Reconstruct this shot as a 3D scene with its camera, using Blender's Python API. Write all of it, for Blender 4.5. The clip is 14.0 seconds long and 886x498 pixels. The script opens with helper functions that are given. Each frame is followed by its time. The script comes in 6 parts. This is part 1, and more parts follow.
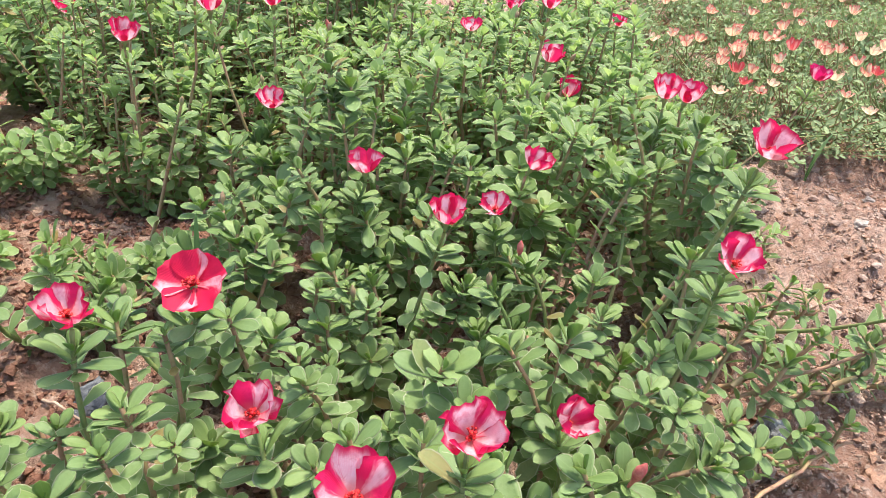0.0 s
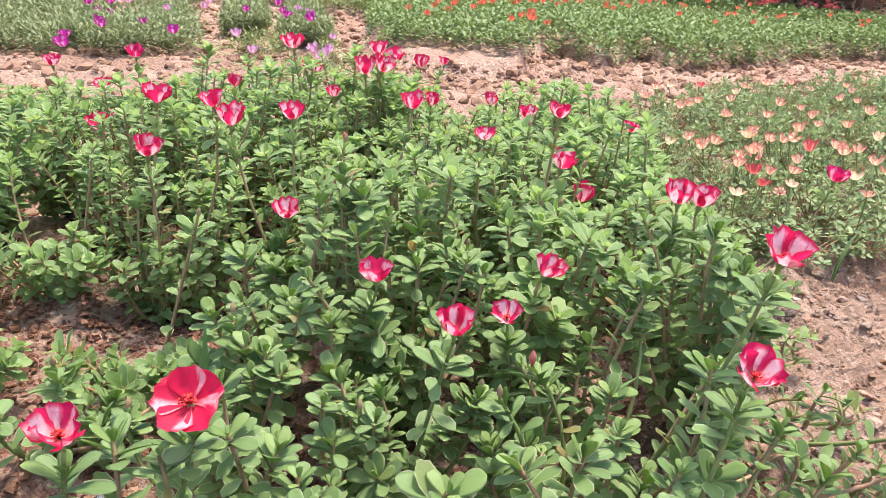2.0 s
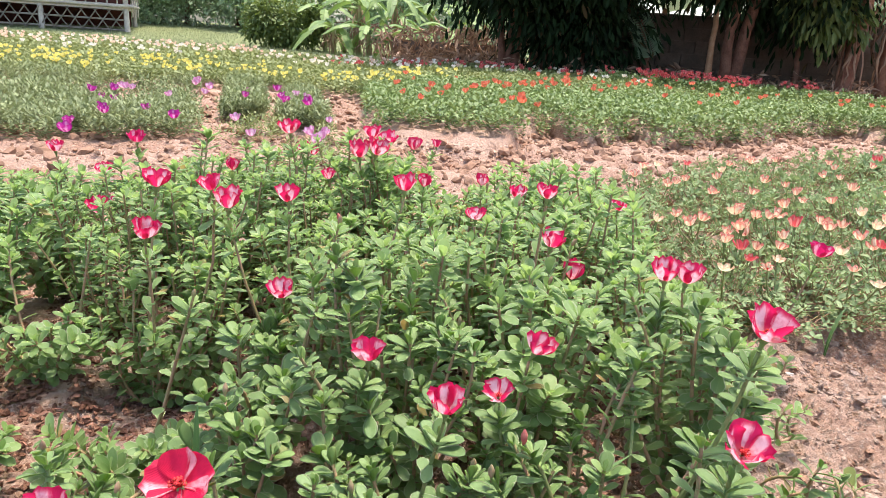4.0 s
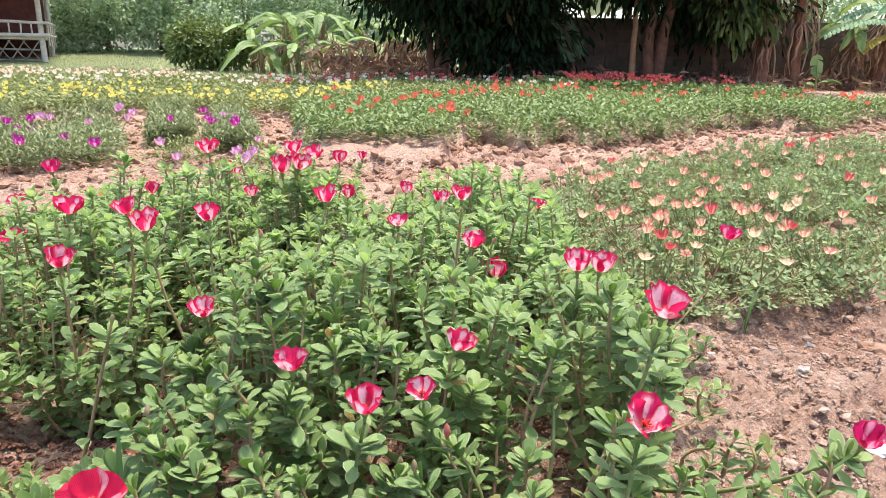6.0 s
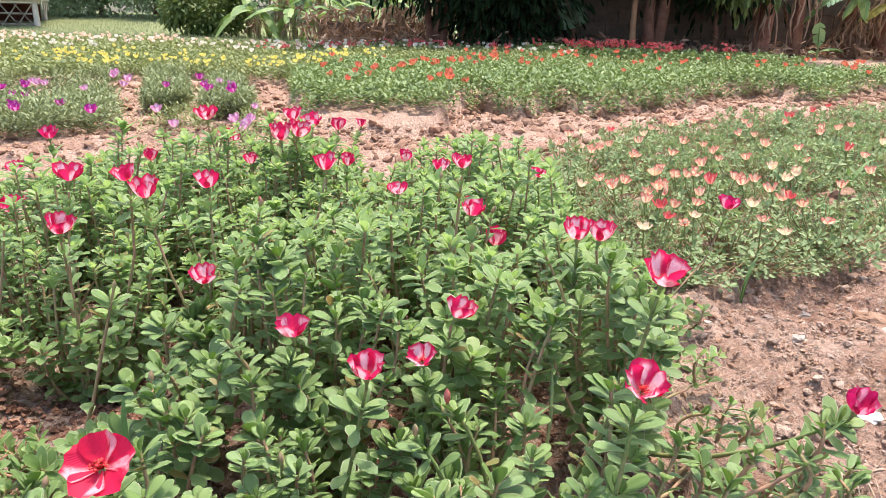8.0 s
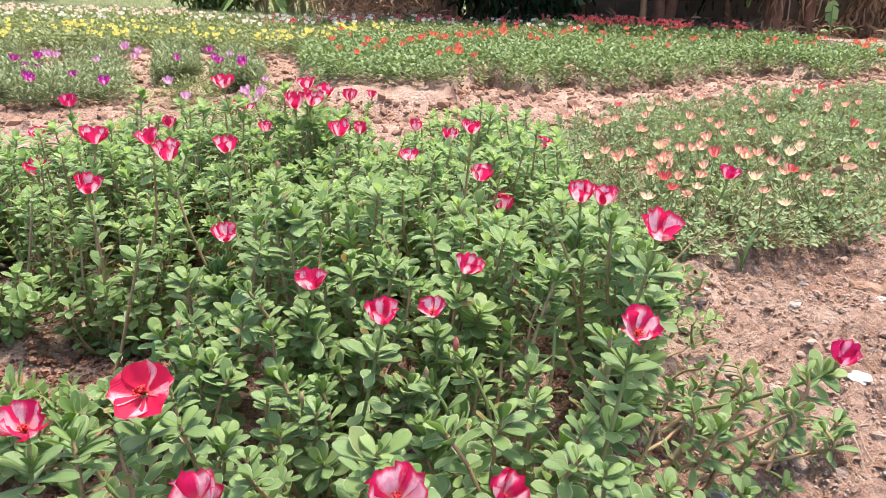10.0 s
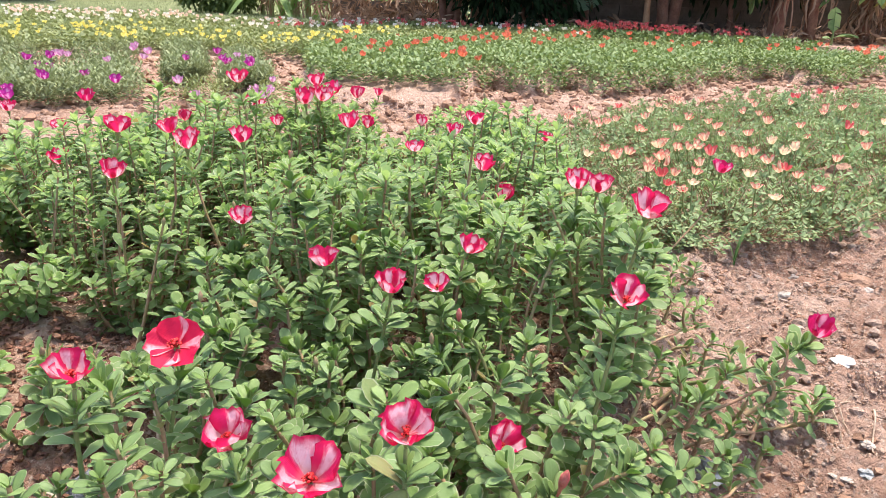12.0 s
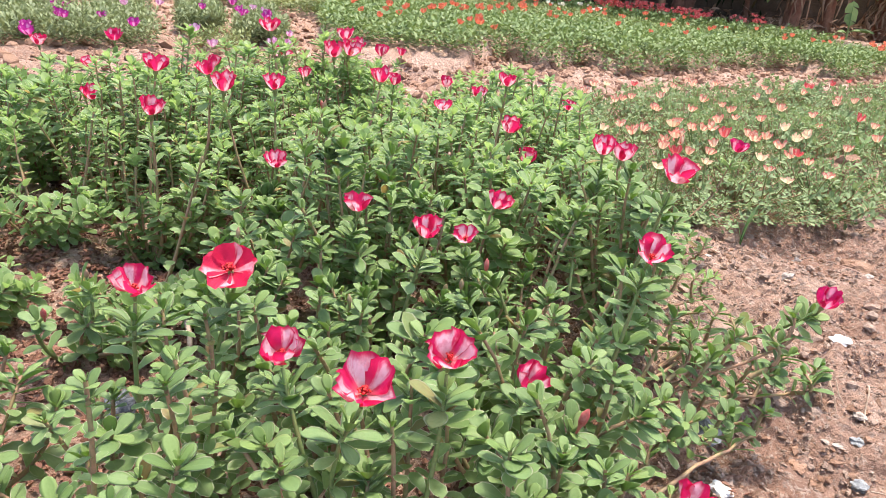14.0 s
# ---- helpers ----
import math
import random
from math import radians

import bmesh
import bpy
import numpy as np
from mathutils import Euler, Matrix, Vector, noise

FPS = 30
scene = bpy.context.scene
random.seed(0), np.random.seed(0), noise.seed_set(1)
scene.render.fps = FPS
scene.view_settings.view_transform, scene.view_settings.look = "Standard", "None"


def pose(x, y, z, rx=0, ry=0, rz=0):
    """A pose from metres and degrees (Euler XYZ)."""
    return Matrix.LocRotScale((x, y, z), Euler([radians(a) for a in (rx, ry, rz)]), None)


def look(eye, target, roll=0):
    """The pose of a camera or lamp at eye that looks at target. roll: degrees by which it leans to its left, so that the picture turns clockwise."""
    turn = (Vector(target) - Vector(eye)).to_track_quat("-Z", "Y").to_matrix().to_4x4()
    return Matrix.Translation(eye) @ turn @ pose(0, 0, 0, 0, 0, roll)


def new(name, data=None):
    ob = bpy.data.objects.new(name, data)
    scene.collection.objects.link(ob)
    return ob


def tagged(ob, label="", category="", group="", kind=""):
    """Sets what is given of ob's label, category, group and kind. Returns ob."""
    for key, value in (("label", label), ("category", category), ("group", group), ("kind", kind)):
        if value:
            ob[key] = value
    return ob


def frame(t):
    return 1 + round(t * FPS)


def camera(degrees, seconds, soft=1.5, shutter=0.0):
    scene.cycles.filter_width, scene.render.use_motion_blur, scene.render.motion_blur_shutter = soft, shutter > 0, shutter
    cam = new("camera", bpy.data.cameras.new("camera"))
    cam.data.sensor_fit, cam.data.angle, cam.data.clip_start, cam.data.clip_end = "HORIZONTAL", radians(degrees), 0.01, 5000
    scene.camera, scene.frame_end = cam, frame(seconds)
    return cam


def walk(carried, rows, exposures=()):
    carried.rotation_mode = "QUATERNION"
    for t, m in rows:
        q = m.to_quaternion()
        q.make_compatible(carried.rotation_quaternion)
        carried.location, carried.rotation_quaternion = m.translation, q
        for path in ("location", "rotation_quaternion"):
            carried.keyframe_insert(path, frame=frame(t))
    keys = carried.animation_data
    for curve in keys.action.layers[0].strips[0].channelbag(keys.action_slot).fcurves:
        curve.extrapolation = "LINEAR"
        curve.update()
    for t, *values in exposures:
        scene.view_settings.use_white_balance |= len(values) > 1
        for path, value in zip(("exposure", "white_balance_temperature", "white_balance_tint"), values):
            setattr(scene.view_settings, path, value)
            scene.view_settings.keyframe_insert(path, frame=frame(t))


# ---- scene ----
cam = camera(64.1, 14.0, 0.6)
PATH = [
    (0, (0.019, 0.006, 0.452), (0.058, 1.729, -0.562), 6.5),
    (0.5, (0.029, 0.004, 0.453), (0.022, 1.772, -0.482), 5.1),
    (1, (0.027, 0.012, 0.454), (-0.01, 1.797, -0.445), 5.3),
    (1.5, (0.034, 0.018, 0.454), (-0.001, 1.824, -0.404), 4.4),
    (2, (0.032, 0.018, 0.456), (-0.032, 1.862, -0.314), 4.5),
    (2.2, (0.033, 0.015, 0.456), (-0.035, 1.875, -0.276), 4.3),
    (4.3, (0.038, 0.004, 0.463), (-0.028, 1.924, -0.094), 3.8),
    (4.5, (0.044, 0.001, 0.462), (0.037, 1.924, -0.088), 3.2),
    (5, (0.049, -0.004, 0.462), (0.092, 1.922, -0.074), 2.8),
    (5.5, (0.055, -0.007, 0.461), (0.125, 1.92, -0.068), 2.2),
    (6, (0.064, -0.008, 0.46), (0.147, 1.919, -0.068), 1.1),
    (6.5, (0.062, -0.006, 0.46), (0.157, 1.918, -0.074), 1.5),
    (7, (0.061, -0.011, 0.46), (0.152, 1.911, -0.087), 1.4),
    (7.5, (0.063, -0.014, 0.46), (0.147, 1.908, -0.089), 1.1),
    (8, (0.061, -0.011, 0.46), (0.152, 1.891, -0.152), 1.4),
    (8.2, (0.061, -0.012, 0.458), (0.14, 1.882, -0.178), 1.4),
    (10.3, (0.056, -0.06, 0.454), (0.13, 1.822, -0.217), 1.8),
    (10.5, (0.058, -0.065, 0.454), (0.134, 1.819, -0.213), 1.6),
    (11, (0.051, -0.079, 0.452), (0.123, 1.807, -0.209), 2.4),
    (11.5, (0.053, -0.092, 0.449), (0.126, 1.785, -0.237), 2.2),
    (12, (0.053, -0.105, 0.446), (0.12, 1.782, -0.213), 2.2),
    (12.5, (0.045, -0.118, 0.443), (0.132, 1.767, -0.218), 3.0),
    (13, (0.043, -0.128, 0.44), (0.127, 1.754, -0.233), 3.3),
    (13.5, (0.035, -0.137, 0.437), (0.116, 1.734, -0.266), 4.2),
    (14, (0.019, -0.14, 0.436), (0.102, 1.718, -0.3), 6.2),
]
walk(cam, [(t, look(eye, target, roll)) for t, eye, target, roll in PATH])

# ---- light ----
world = bpy.data.worlds.new("sky")
scene.world = world
world.use_nodes = True
wn = world.node_tree
sky = wn.nodes.new("ShaderNodeTexSky")
sky.sky_type, sky.sun_disc = "NISHITA", False
SUN_TO = Vector((0.15, 0.17, 0.97)).normalized()
sky.sun_elevation = math.asin(SUN_TO.z)
sky.sun_rotation = math.atan2(SUN_TO.x, SUN_TO.y)
sky.dust_density = 3.0
wn.nodes["Background"].inputs[1].default_value = 0.15
wn.links.new(sky.outputs[0], wn.nodes["Background"].inputs[0])
sun = new("sun", bpy.data.lights.new("sun", "SUN"))
sun.data.energy, sun.data.angle, sun.data.color = 2.15, radians(7.0), (1.0, 0.94, 0.84)
sun.matrix_world = look((-8, 2, 18), Vector((-8, 2, 18)) - SUN_TO)
scene.view_settings.exposure = 1.60


# ---- materials ----
def mat(name, roughness=0.6, specular=0.4):
    m = bpy.data.materials.new(name)
    m.use_nodes = True
    b = m.node_tree.nodes["Principled BSDF"]
    b.inputs["Roughness"].default_value = roughness
    b.inputs["Specular IOR Level"].default_value = specular
    return m, m.node_tree, b


def node(t, kind, **sets):
    n = t.nodes.new(kind)
    for k, v in sets.items():
        if k.startswith("i_"):
            key = k[2:]
            n.inputs[int(key) if key.isdigit() else key].default_value = v
        elif k == "operation":
            n.operation = v
        elif k == "data_type":
            n.data_type = v
        elif k == "feature":
            n.feature = v
    return n


def maths(t, op, a, b=None, c=None):
    n = node(t, "ShaderNodeMath", operation=op)
    for i, v in enumerate((a, b, c)):
        if v is None:
            continue
        if isinstance(v, (int, float)):
            n.inputs[i].default_value = v
        else:
            t.links.new(v, n.inputs[i])
    return n.outputs[0]


def step(t, x, lo, hi):
    n = node(t, "ShaderNodeMapRange", i_1=lo, i_2=hi, i_3=0.0, i_4=1.0)
    n.interpolation_type = "SMOOTHSTEP"
    t.links.new(x, n.inputs[0])
    return n.outputs[0]


def mix(t, f, a, b):
    n = node(t, "ShaderNodeMix", data_type="RGBA")
    for i, v in ((0, f), (6, a), (7, b)):
        if isinstance(v, (int, float)):
            n.inputs[i].default_value = v
        elif isinstance(v, tuple):
            n.inputs[i].default_value = (*v, 1)
        else:
            t.links.new(v, n.inputs[i])
    return n.outputs[2]


def noise_tex(t, scale, detail=3.0, rough=0.6, vector=None):
    n = node(t, "ShaderNodeTexNoise", i_Scale=scale, i_Detail=detail, i_Roughness=rough)
    if vector is not None:
        t.links.new(vector, n.inputs["Vector"])
    return n.outputs[0]


def place(t):
    return node(t, "ShaderNodeNewGeometry").outputs["Position"]


def chance(t):
    a = node(t, "ShaderNodeObjectInfo").outputs["Random"]
    b = node(t, "ShaderNodeNewGeometry").outputs["Random Per Island"]
    return maths(t, "FRACT", maths(t, "ADD", a, b))


def bump(t, b, height, strength, distance):
    n = node(t, "ShaderNodeBump", i_Strength=strength, i_Distance=distance)
    t.links.new(height, n.inputs["Height"])
    t.links.new(n.outputs[0], b.inputs["Normal"])


def leaf_mat(name, dark, light, rim, rim_share=0.5, thin=0.22, rough=0.58, odd=None, shine=0.45):
    m, t, b = mat(name, rough, shine)
    uv = node(t, "ShaderNodeUVMap").outputs[0]
    xyz = node(t, "ShaderNodeSeparateXYZ")
    t.links.new(uv, xyz.inputs[0])
    edge = maths(t, "ABSOLUTE", maths(t, "SUBTRACT", maths(t, "MULTIPLY", xyz.outputs[0], 2.0), 1.0))
    c = mix(t, chance(t), dark, light)
    if odd:
        c = mix(t, step(t, chance(t), 0.972, 0.985), c, odd)
    c = mix(t, maths(t, "MULTIPLY", step(t, noise_tex(t, 9.0, 2.0, vector=place(t)), 0.42, 0.68), 0.45), c, light)
    c = mix(t, maths(t, "MULTIPLY", step(t, noise_tex(t, 420.0, 2.0, vector=place(t)), 0.45, 0.7), 0.28), c, dark)
    c = mix(t, maths(t, "MULTIPLY", step(t, edge, 0.12, 0.0), 0.25), c, light)
    c = mix(t, maths(t, "MULTIPLY", step(t, edge, 0.84, 0.99), rim_share), c, rim)
    t.links.new(c, b.inputs["Base Color"])
    bump(t, b, noise_tex(t, 500.0, 2.0, vector=place(t)), 0.25, 0.001)
    tr = node(t, "ShaderNodeBsdfTranslucent")
    # light that passes through a leaf comes out a little yellower and stronger in colour
    passed = node(t, "ShaderNodeHueSaturation", i_Hue=0.495, i_Saturation=1.1, i_Value=1.2)
    t.links.new(c, passed.inputs["Color"])
    t.links.new(passed.outputs[0], tr.inputs[0])
    mx = node(t, "ShaderNodeMixShader", i_0=thin)
    t.links.new(b.outputs[0], mx.inputs[1])
    t.links.new(tr.outputs[0], mx.inputs[2])
    t.links.new(mx.outputs[0], t.nodes["Material Output"].inputs[0])
    return m


def petal_mat(name, main, pale, base, width=0.22, wander=0.6, margin=None):
    m, t, b = mat(name, 0.55, 0.3)
    uv = node(t, "ShaderNodeUVMap").outputs[0]
    xyz = node(t, "ShaderNodeSeparateXYZ")
    t.links.new(uv, xyz.inputs[0])
    u, v = xyz.outputs[0], xyz.outputs[1]
    r = chance(t)
    centre = maths(t, "ADD", 0.5 - wander / 2, maths(t, "MULTIPLY", r, wander))
    # flame-like streaks run along the petal
    along = node(t, "ShaderNodeCombineXYZ")
    for i, q in enumerate((maths(t, "MULTIPLY", u, 9.0), maths(t, "MULTIPLY", v, 1.6), maths(t, "MULTIPLY", r, 40.0))):
        t.links.new(q, along.inputs[i])
    streak = noise_tex(t, 1.0, 3.0, 0.65, along.outputs[0])
    wob = maths(t, "MULTIPLY", maths(t, "SUBTRACT", streak, 0.5), 0.42)
    off = maths(t, "ABSOLUTE", maths(t, "ADD", maths(t, "SUBTRACT", u, centre), wob))
    wide = maths(t, "MULTIPLY", maths(t, "ADD", 0.35, maths(t, "MULTIPLY", 1.15, maths(t, "FRACT", maths(t, "MULTIPLY", r, 7.31)))), width)
    band = step(t, maths(t, "SUBTRACT", wide, off), -0.09, 0.07)
    tip = step(t, maths(t, "ADD", v, maths(t, "MULTIPLY", streak, 0.3)), 1.18, 0.92)
    fade = maths(t, "MULTIPLY", tip, maths(t, "ADD", 0.72, maths(t, "MULTIPLY", 0.4, noise_tex(t, 330.0, 3.0, 0.7, place(t)))))
    c = mix(t, maths(t, "MULTIPLY", band, fade), main, pale)
    deep = tuple(0.72 * x for x in main)
    c = mix(t, maths(t, "MULTIPLY", step(t, noise_tex(t, 170.0, 3.0, 0.6, place(t)), 0.45, 0.72), 0.45), c, deep)
    if margin:
        e = maths(t, "ABSOLUTE", maths(t, "SUBTRACT", maths(t, "MULTIPLY", u, 2.0), 1.0))
        c = mix(t, maths(t, "MULTIPLY", step(t, maths(t, "MAXIMUM", e, v), 0.78, 0.98), 0.8), c, margin)
    c = mix(t, maths(t, "MULTIPLY", step(t, v, 0.40, 0.10), 0.6), c, base)
    veins = node(t, "ShaderNodeTexWave", i_Scale=9.0, i_Distortion=1.5)
    t.links.new(uv, veins.inputs["Vector"])
    c = mix(t, maths(t, "MULTIPLY", veins.outputs[1], 0.10), c, main)
    t.links.new(c, b.inputs["Base Color"])
    bump(t, b, veins.outputs[1], 0.25, 0.001)
    tr = node(t, "ShaderNodeBsdfTranslucent")
    t.links.new(c, tr.inputs[0])
    mx = node(t, "ShaderNodeMixShader", i_0=0.46)
    t.links.new(b.outputs[0], mx.inputs[1])
    t.links.new(tr.outputs[0], mx.inputs[2])
    t.links.new(mx.outputs[0], t.nodes["Material Output"].inputs[0])
    return m


def mottled(name, a, c2, scale, rough=0.8, fine=None, bump_size=0.0, spec=0.25, per_piece=0.0):
    m, t, b = mat(name, rough, spec)
    p = place(t)
    c = mix(t, step(t, noise_tex(t, scale, 5.0, vector=p), 0.3, 0.7), a, c2)
    if per_piece:
        k = maths(t, "MULTIPLY", chance(t), per_piece)
        c = mix(t, k, c, tuple(0.35 * x for x in a))
    f = noise_tex(t, fine or scale * 12, 4.0, vector=p)
    c = mix(t, maths(t, "MULTIPLY", step(t, f, 0.4, 0.75), 0.5), c, tuple(0.55 * x for x in a))
    t.links.new(c, b.inputs["Base Color"])
    if bump_size:
        bump(t, b, f, 0.8, bump_size)
    return m


LEAF = leaf_mat("purslane_leaf", (0.168, 0.260, 0.084), (0.270, 0.378, 0.148), (0.56, 0.55, 0.38), 0.85, 0.48, 0.5, (0.34, 0.24, 0.09), 0.38)
LEAF_YOUNG = leaf_mat("young_purslane_leaf", (0.225, 0.335, 0.098), (0.33, 0.43, 0.16), (0.50, 0.54, 0.28), 0.5, 0.5, 0.5, None, 0.38)
LEAF_OLIVE = leaf_mat("small_purslane_leaf", (0.135, 0.20, 0.076), (0.275, 0.345, 0.155), (0.36, 0.26, 0.16), 0.3, 0.3, 0.62)
LEAF_BRIGHT = leaf_mat("bright_purslane_leaf", (0.085, 0.138, 0.040), (0.205, 0.27, 0.092), (0.24, 0.25, 0.1), 0.2)
LEAF_PALE = leaf_mat("pale_purslane_leaf", (0.115, 0.148, 0.05), (0.245, 0.272, 0.10), (0.3, 0.27, 0.15), 0.2)
LEAF_GREY = leaf_mat("grey_purslane_leaf", (0.105, 0.138, 0.056), (0.25, 0.288, 0.132), (0.3, 0.27, 0.17), 0.2)
LAWN = leaf_mat("lawn_blade", (0.17, 0.20, 0.09), (0.28, 0.30, 0.16), (0.3, 0.3, 0.16), 0.2)
# the shade under the crowns is put into this near-black leaf colour
SHADED_TREE_LEAF = leaf_mat("shaded_mango_leaf", (0.006, 0.014, 0.005), (0.020, 0.042, 0.013), (0.04, 0.055, 0.02), 0.2, 0.10, 0.7, (0.09, 0.06, 0.025), 0.12)
BUSH_LEAF = leaf_mat("bush_leaf", (0.045, 0.085, 0.022), (0.19, 0.235, 0.06), (0.2, 0.2, 0.07), 0.2)
# distance haze is mixed into this leaf colour, which makes it paler and bluer
HAZED_HEDGE_LEAF = leaf_mat("hazed_hedge_leaf", (0.20, 0.30, 0.165), (0.46, 0.56, 0.33), (0.25, 0.32, 0.12), 0.2, 0.4)
FERN_LEAF = leaf_mat("pinnate_leaf", (0.14, 0.27, 0.15), (0.27, 0.42, 0.24), (0.2, 0.3, 0.16), 0.2)
YELLOW_LEAF = leaf_mat("yellowing_leaf", (0.26, 0.24, 0.05), (0.42, 0.34, 0.08), (0.3, 0.2, 0.06), 0.3)
BANANA_LEAF = leaf_mat("banana_leaf", (0.10, 0.18, 0.05), (0.25, 0.34, 0.11), (0.3, 0.33, 0.1), 0.3, 0.3, 0.58)
PALM_LEAF = leaf_mat("grey_palm_leaf", (0.09, 0.15, 0.08), (0.17, 0.24, 0.14), (0.2, 0.24, 0.14), 0.3, 0.15)
FLAKE = leaf_mat("dead_flake", (0.12, 0.045, 0.03), (0.30, 0.145, 0.095), (0.2, 0.1, 0.07), 0.3, 0.1, 0.8)
DRY_LEAF = leaf_mat("dry_leaf", (0.13, 0.062, 0.036), (0.44, 0.29, 0.19), (0.2, 0.12, 0.07), 0.3, 0.12, 0.75)
GRASS = leaf_mat("grass_blade", (0.08, 0.165, 0.045), (0.18, 0.27, 0.085), (0.26, 0.3, 0.12), 0.2)
PETAL = petal_mat("red_white_petal", (0.73, 0.022, 0.135), (0.90, 0.63, 0.69), (0.80, 0.19, 0.22), 0.235, 0.5, (0.60, 0.008, 0.075))
PETAL_DEEP = petal_mat("red_petal", (0.72, 0.013, 0.075), (0.87, 0.56, 0.62), (0.66, 0.02, 0.06), 0.115, 0.9)
PETAL_MAGENTA = petal_mat("magenta_petal", (0.62, 0.015, 0.13), (0.80, 0.40, 0.52), (0.7, 0.3, 0.3), 0.14, 0.5)
PETAL_CREAM = petal_mat("cream_red_petal", (0.82, 0.46, 0.32), (0.89, 0.74, 0.54), (0.85, 0.62, 0.38), 0.22, 0.5, (0.70, 0.12, 0.13))
PETAL_IVORY = petal_mat("ivory_petal", (0.87, 0.72, 0.48), (0.90, 0.80, 0.60), (0.86, 0.68, 0.42), 0.2, 0.5, (0.80, 0.38, 0.28))
PETAL_PURPLE = petal_mat("purple_petal", (0.47, 0.03, 0.29), (0.70, 0.34, 0.56), (0.6, 0.2, 0.4), 0.15, 0.5, (0.36, 0.012, 0.20))
PETAL_LILAC = petal_mat("lilac_petal", (0.60, 0.25, 0.44), (0.78, 0.58, 0.68), (0.7, 0.4, 0.5), 0.2, 0.5)
PETAL_ORANGE = petal_mat("orange_petal", (0.68, 0.17, 0.10), (0.76, 0.34, 0.22), (0.72, 0.25, 0.10), 0.1, 0.5)
PETAL_YELLOW = petal_mat("yellow_petal", (0.82, 0.70, 0.16), (0.85, 0.78, 0.36), (0.8, 0.6, 0.08), 0.2, 0.5)
PETAL_WHITE = petal_mat("white_petal", (0.80, 0.74, 0.64), (0.85, 0.82, 0.76), (0.8, 0.7, 0.3), 0.2, 0.5)
PETAL_PEACH = petal_mat("peach_petal", (0.82, 0.58, 0.44), (0.86, 0.72, 0.60), (0.84, 0.6, 0.36), 0.2, 0.5)
PETAL_CORAL = petal_mat("coral_petal", (0.68, 0.10, 0.11), (0.78, 0.36, 0.32), (0.7, 0.28, 0.22), 0.15, 0.5)
STEM = mottled("purslane_stem", (0.29, 0.24, 0.11), (0.42, 0.22, 0.145), 60.0, 0.5, 300.0)
STEM_GREEN = mottled("green_stem", (0.16, 0.24, 0.075), (0.24, 0.22, 0.09), 60.0, 0.5, 300.0)
BUD = mottled("bud_skin", (0.26, 0.25, 0.11), (0.36, 0.19, 0.13), 90.0, 0.5, 400.0)
BUD_RED = mottled("red_bud_skin", (0.45, 0.07, 0.08), (0.58, 0.22, 0.16), 120.0, 0.5, 500.0)
STAMEN = mottled("stamen", (0.62, 0.02, 0.035), (0.72, 0.07, 0.05), 700.0, 0.6)
BARK = mottled("brown_bark", (0.14, 0.062, 0.04), (0.225, 0.112, 0.072), 9.0, 0.9, 60.0, 0.02)
BARK_ORANGE = mottled("orange_bark", (0.32, 0.17, 0.09), (0.42, 0.25, 0.15), 8.0, 0.9, 60.0, 0.01)
SHEATH = mottled("banana_sheath", (0.19, 0.075, 0.048), (0.33, 0.17, 0.105), 6.0, 0.8, 40.0, 0.01)
STEM_BANANA = mottled("banana_stem", (0.20, 0.23, 0.09), (0.34, 0.26, 0.14), 5.0, 0.6, 40.0, 0.005)
BLOCK = mottled("concrete_block", (0.105, 0.076, 0.058), (0.175, 0.13, 0.10), 4.0, 0.95, 60.0, 0.01, per_piece=0.35)
PALE_WALL = mottled("pale_render", (0.13, 0.10, 0.088), (0.21, 0.165, 0.145), 3.0, 0.95, 40.0, 0.01)
BAMBOO = mottled("weathered_bamboo", (0.46, 0.40, 0.34), (0.62, 0.56, 0.48), 7.0, 0.6, 60.0, 0.004)
RED_BOARD = mottled("dark_red_boards", (0.085, 0.022, 0.018), (0.14, 0.045, 0.035), 4.0, 0.7, 50.0)
THATCH = mottled("grey_thatch", (0.20, 0.17, 0.13), (0.34, 0.30, 0.24), 5.0, 0.95, 60.0, 0.02)
TIN = mottled("pale_tin_roof", (0.62, 0.70, 0.72), (0.72, 0.78, 0.78), 2.0, 0.4, 20.0)
STONE_GREY = mottled("grey_stone", (0.20, 0.205, 0.21), (0.36, 0.36, 0.35), 50.0, 0.8, 260.0, 0.003)
STONE_DARK = mottled("dark_stone", (0.05, 0.055, 0.065), (0.17, 0.18, 0.19), 90.0, 0.7, 300.0, 0.003)
STONE_PALE = mottled("pale_stone", (0.33, 0.27, 0.225), (0.46, 0.39, 0.33), 50.0, 0.85, 260.0, 0.003)
STONE_WHITE = mottled("white_chip", (0.70, 0.68, 0.64), (0.82, 0.80, 0.77), 60.0, 0.7, 300.0, 0.001)
STICK = mottled("dry_stalk", (0.32, 0.22, 0.155), (0.50, 0.385, 0.285), 60.0, 0.8, 400.0, 0.001)
# darker soil crumbs, strewn only within the red bed
CLOD_DARK = mottled("dark_soil_crumb", (0.165, 0.075, 0.048), (0.27, 0.135, 0.088), 22.0, 0.9, 420.0, 0.004, 0.2, 0.3)
CLOD_PALE = mottled("pale_soil_crumb", (0.36, 0.245, 0.185), (0.50, 0.365, 0.285), 22.0, 0.95, 420.0, 0.004, 0.15, 0.35)
CLOD = mottled("soil_clod", (0.32, 0.178, 0.115), (0.46, 0.29, 0.20), 22.0, 0.95, 420.0, 0.004, 0.15, 0.45)


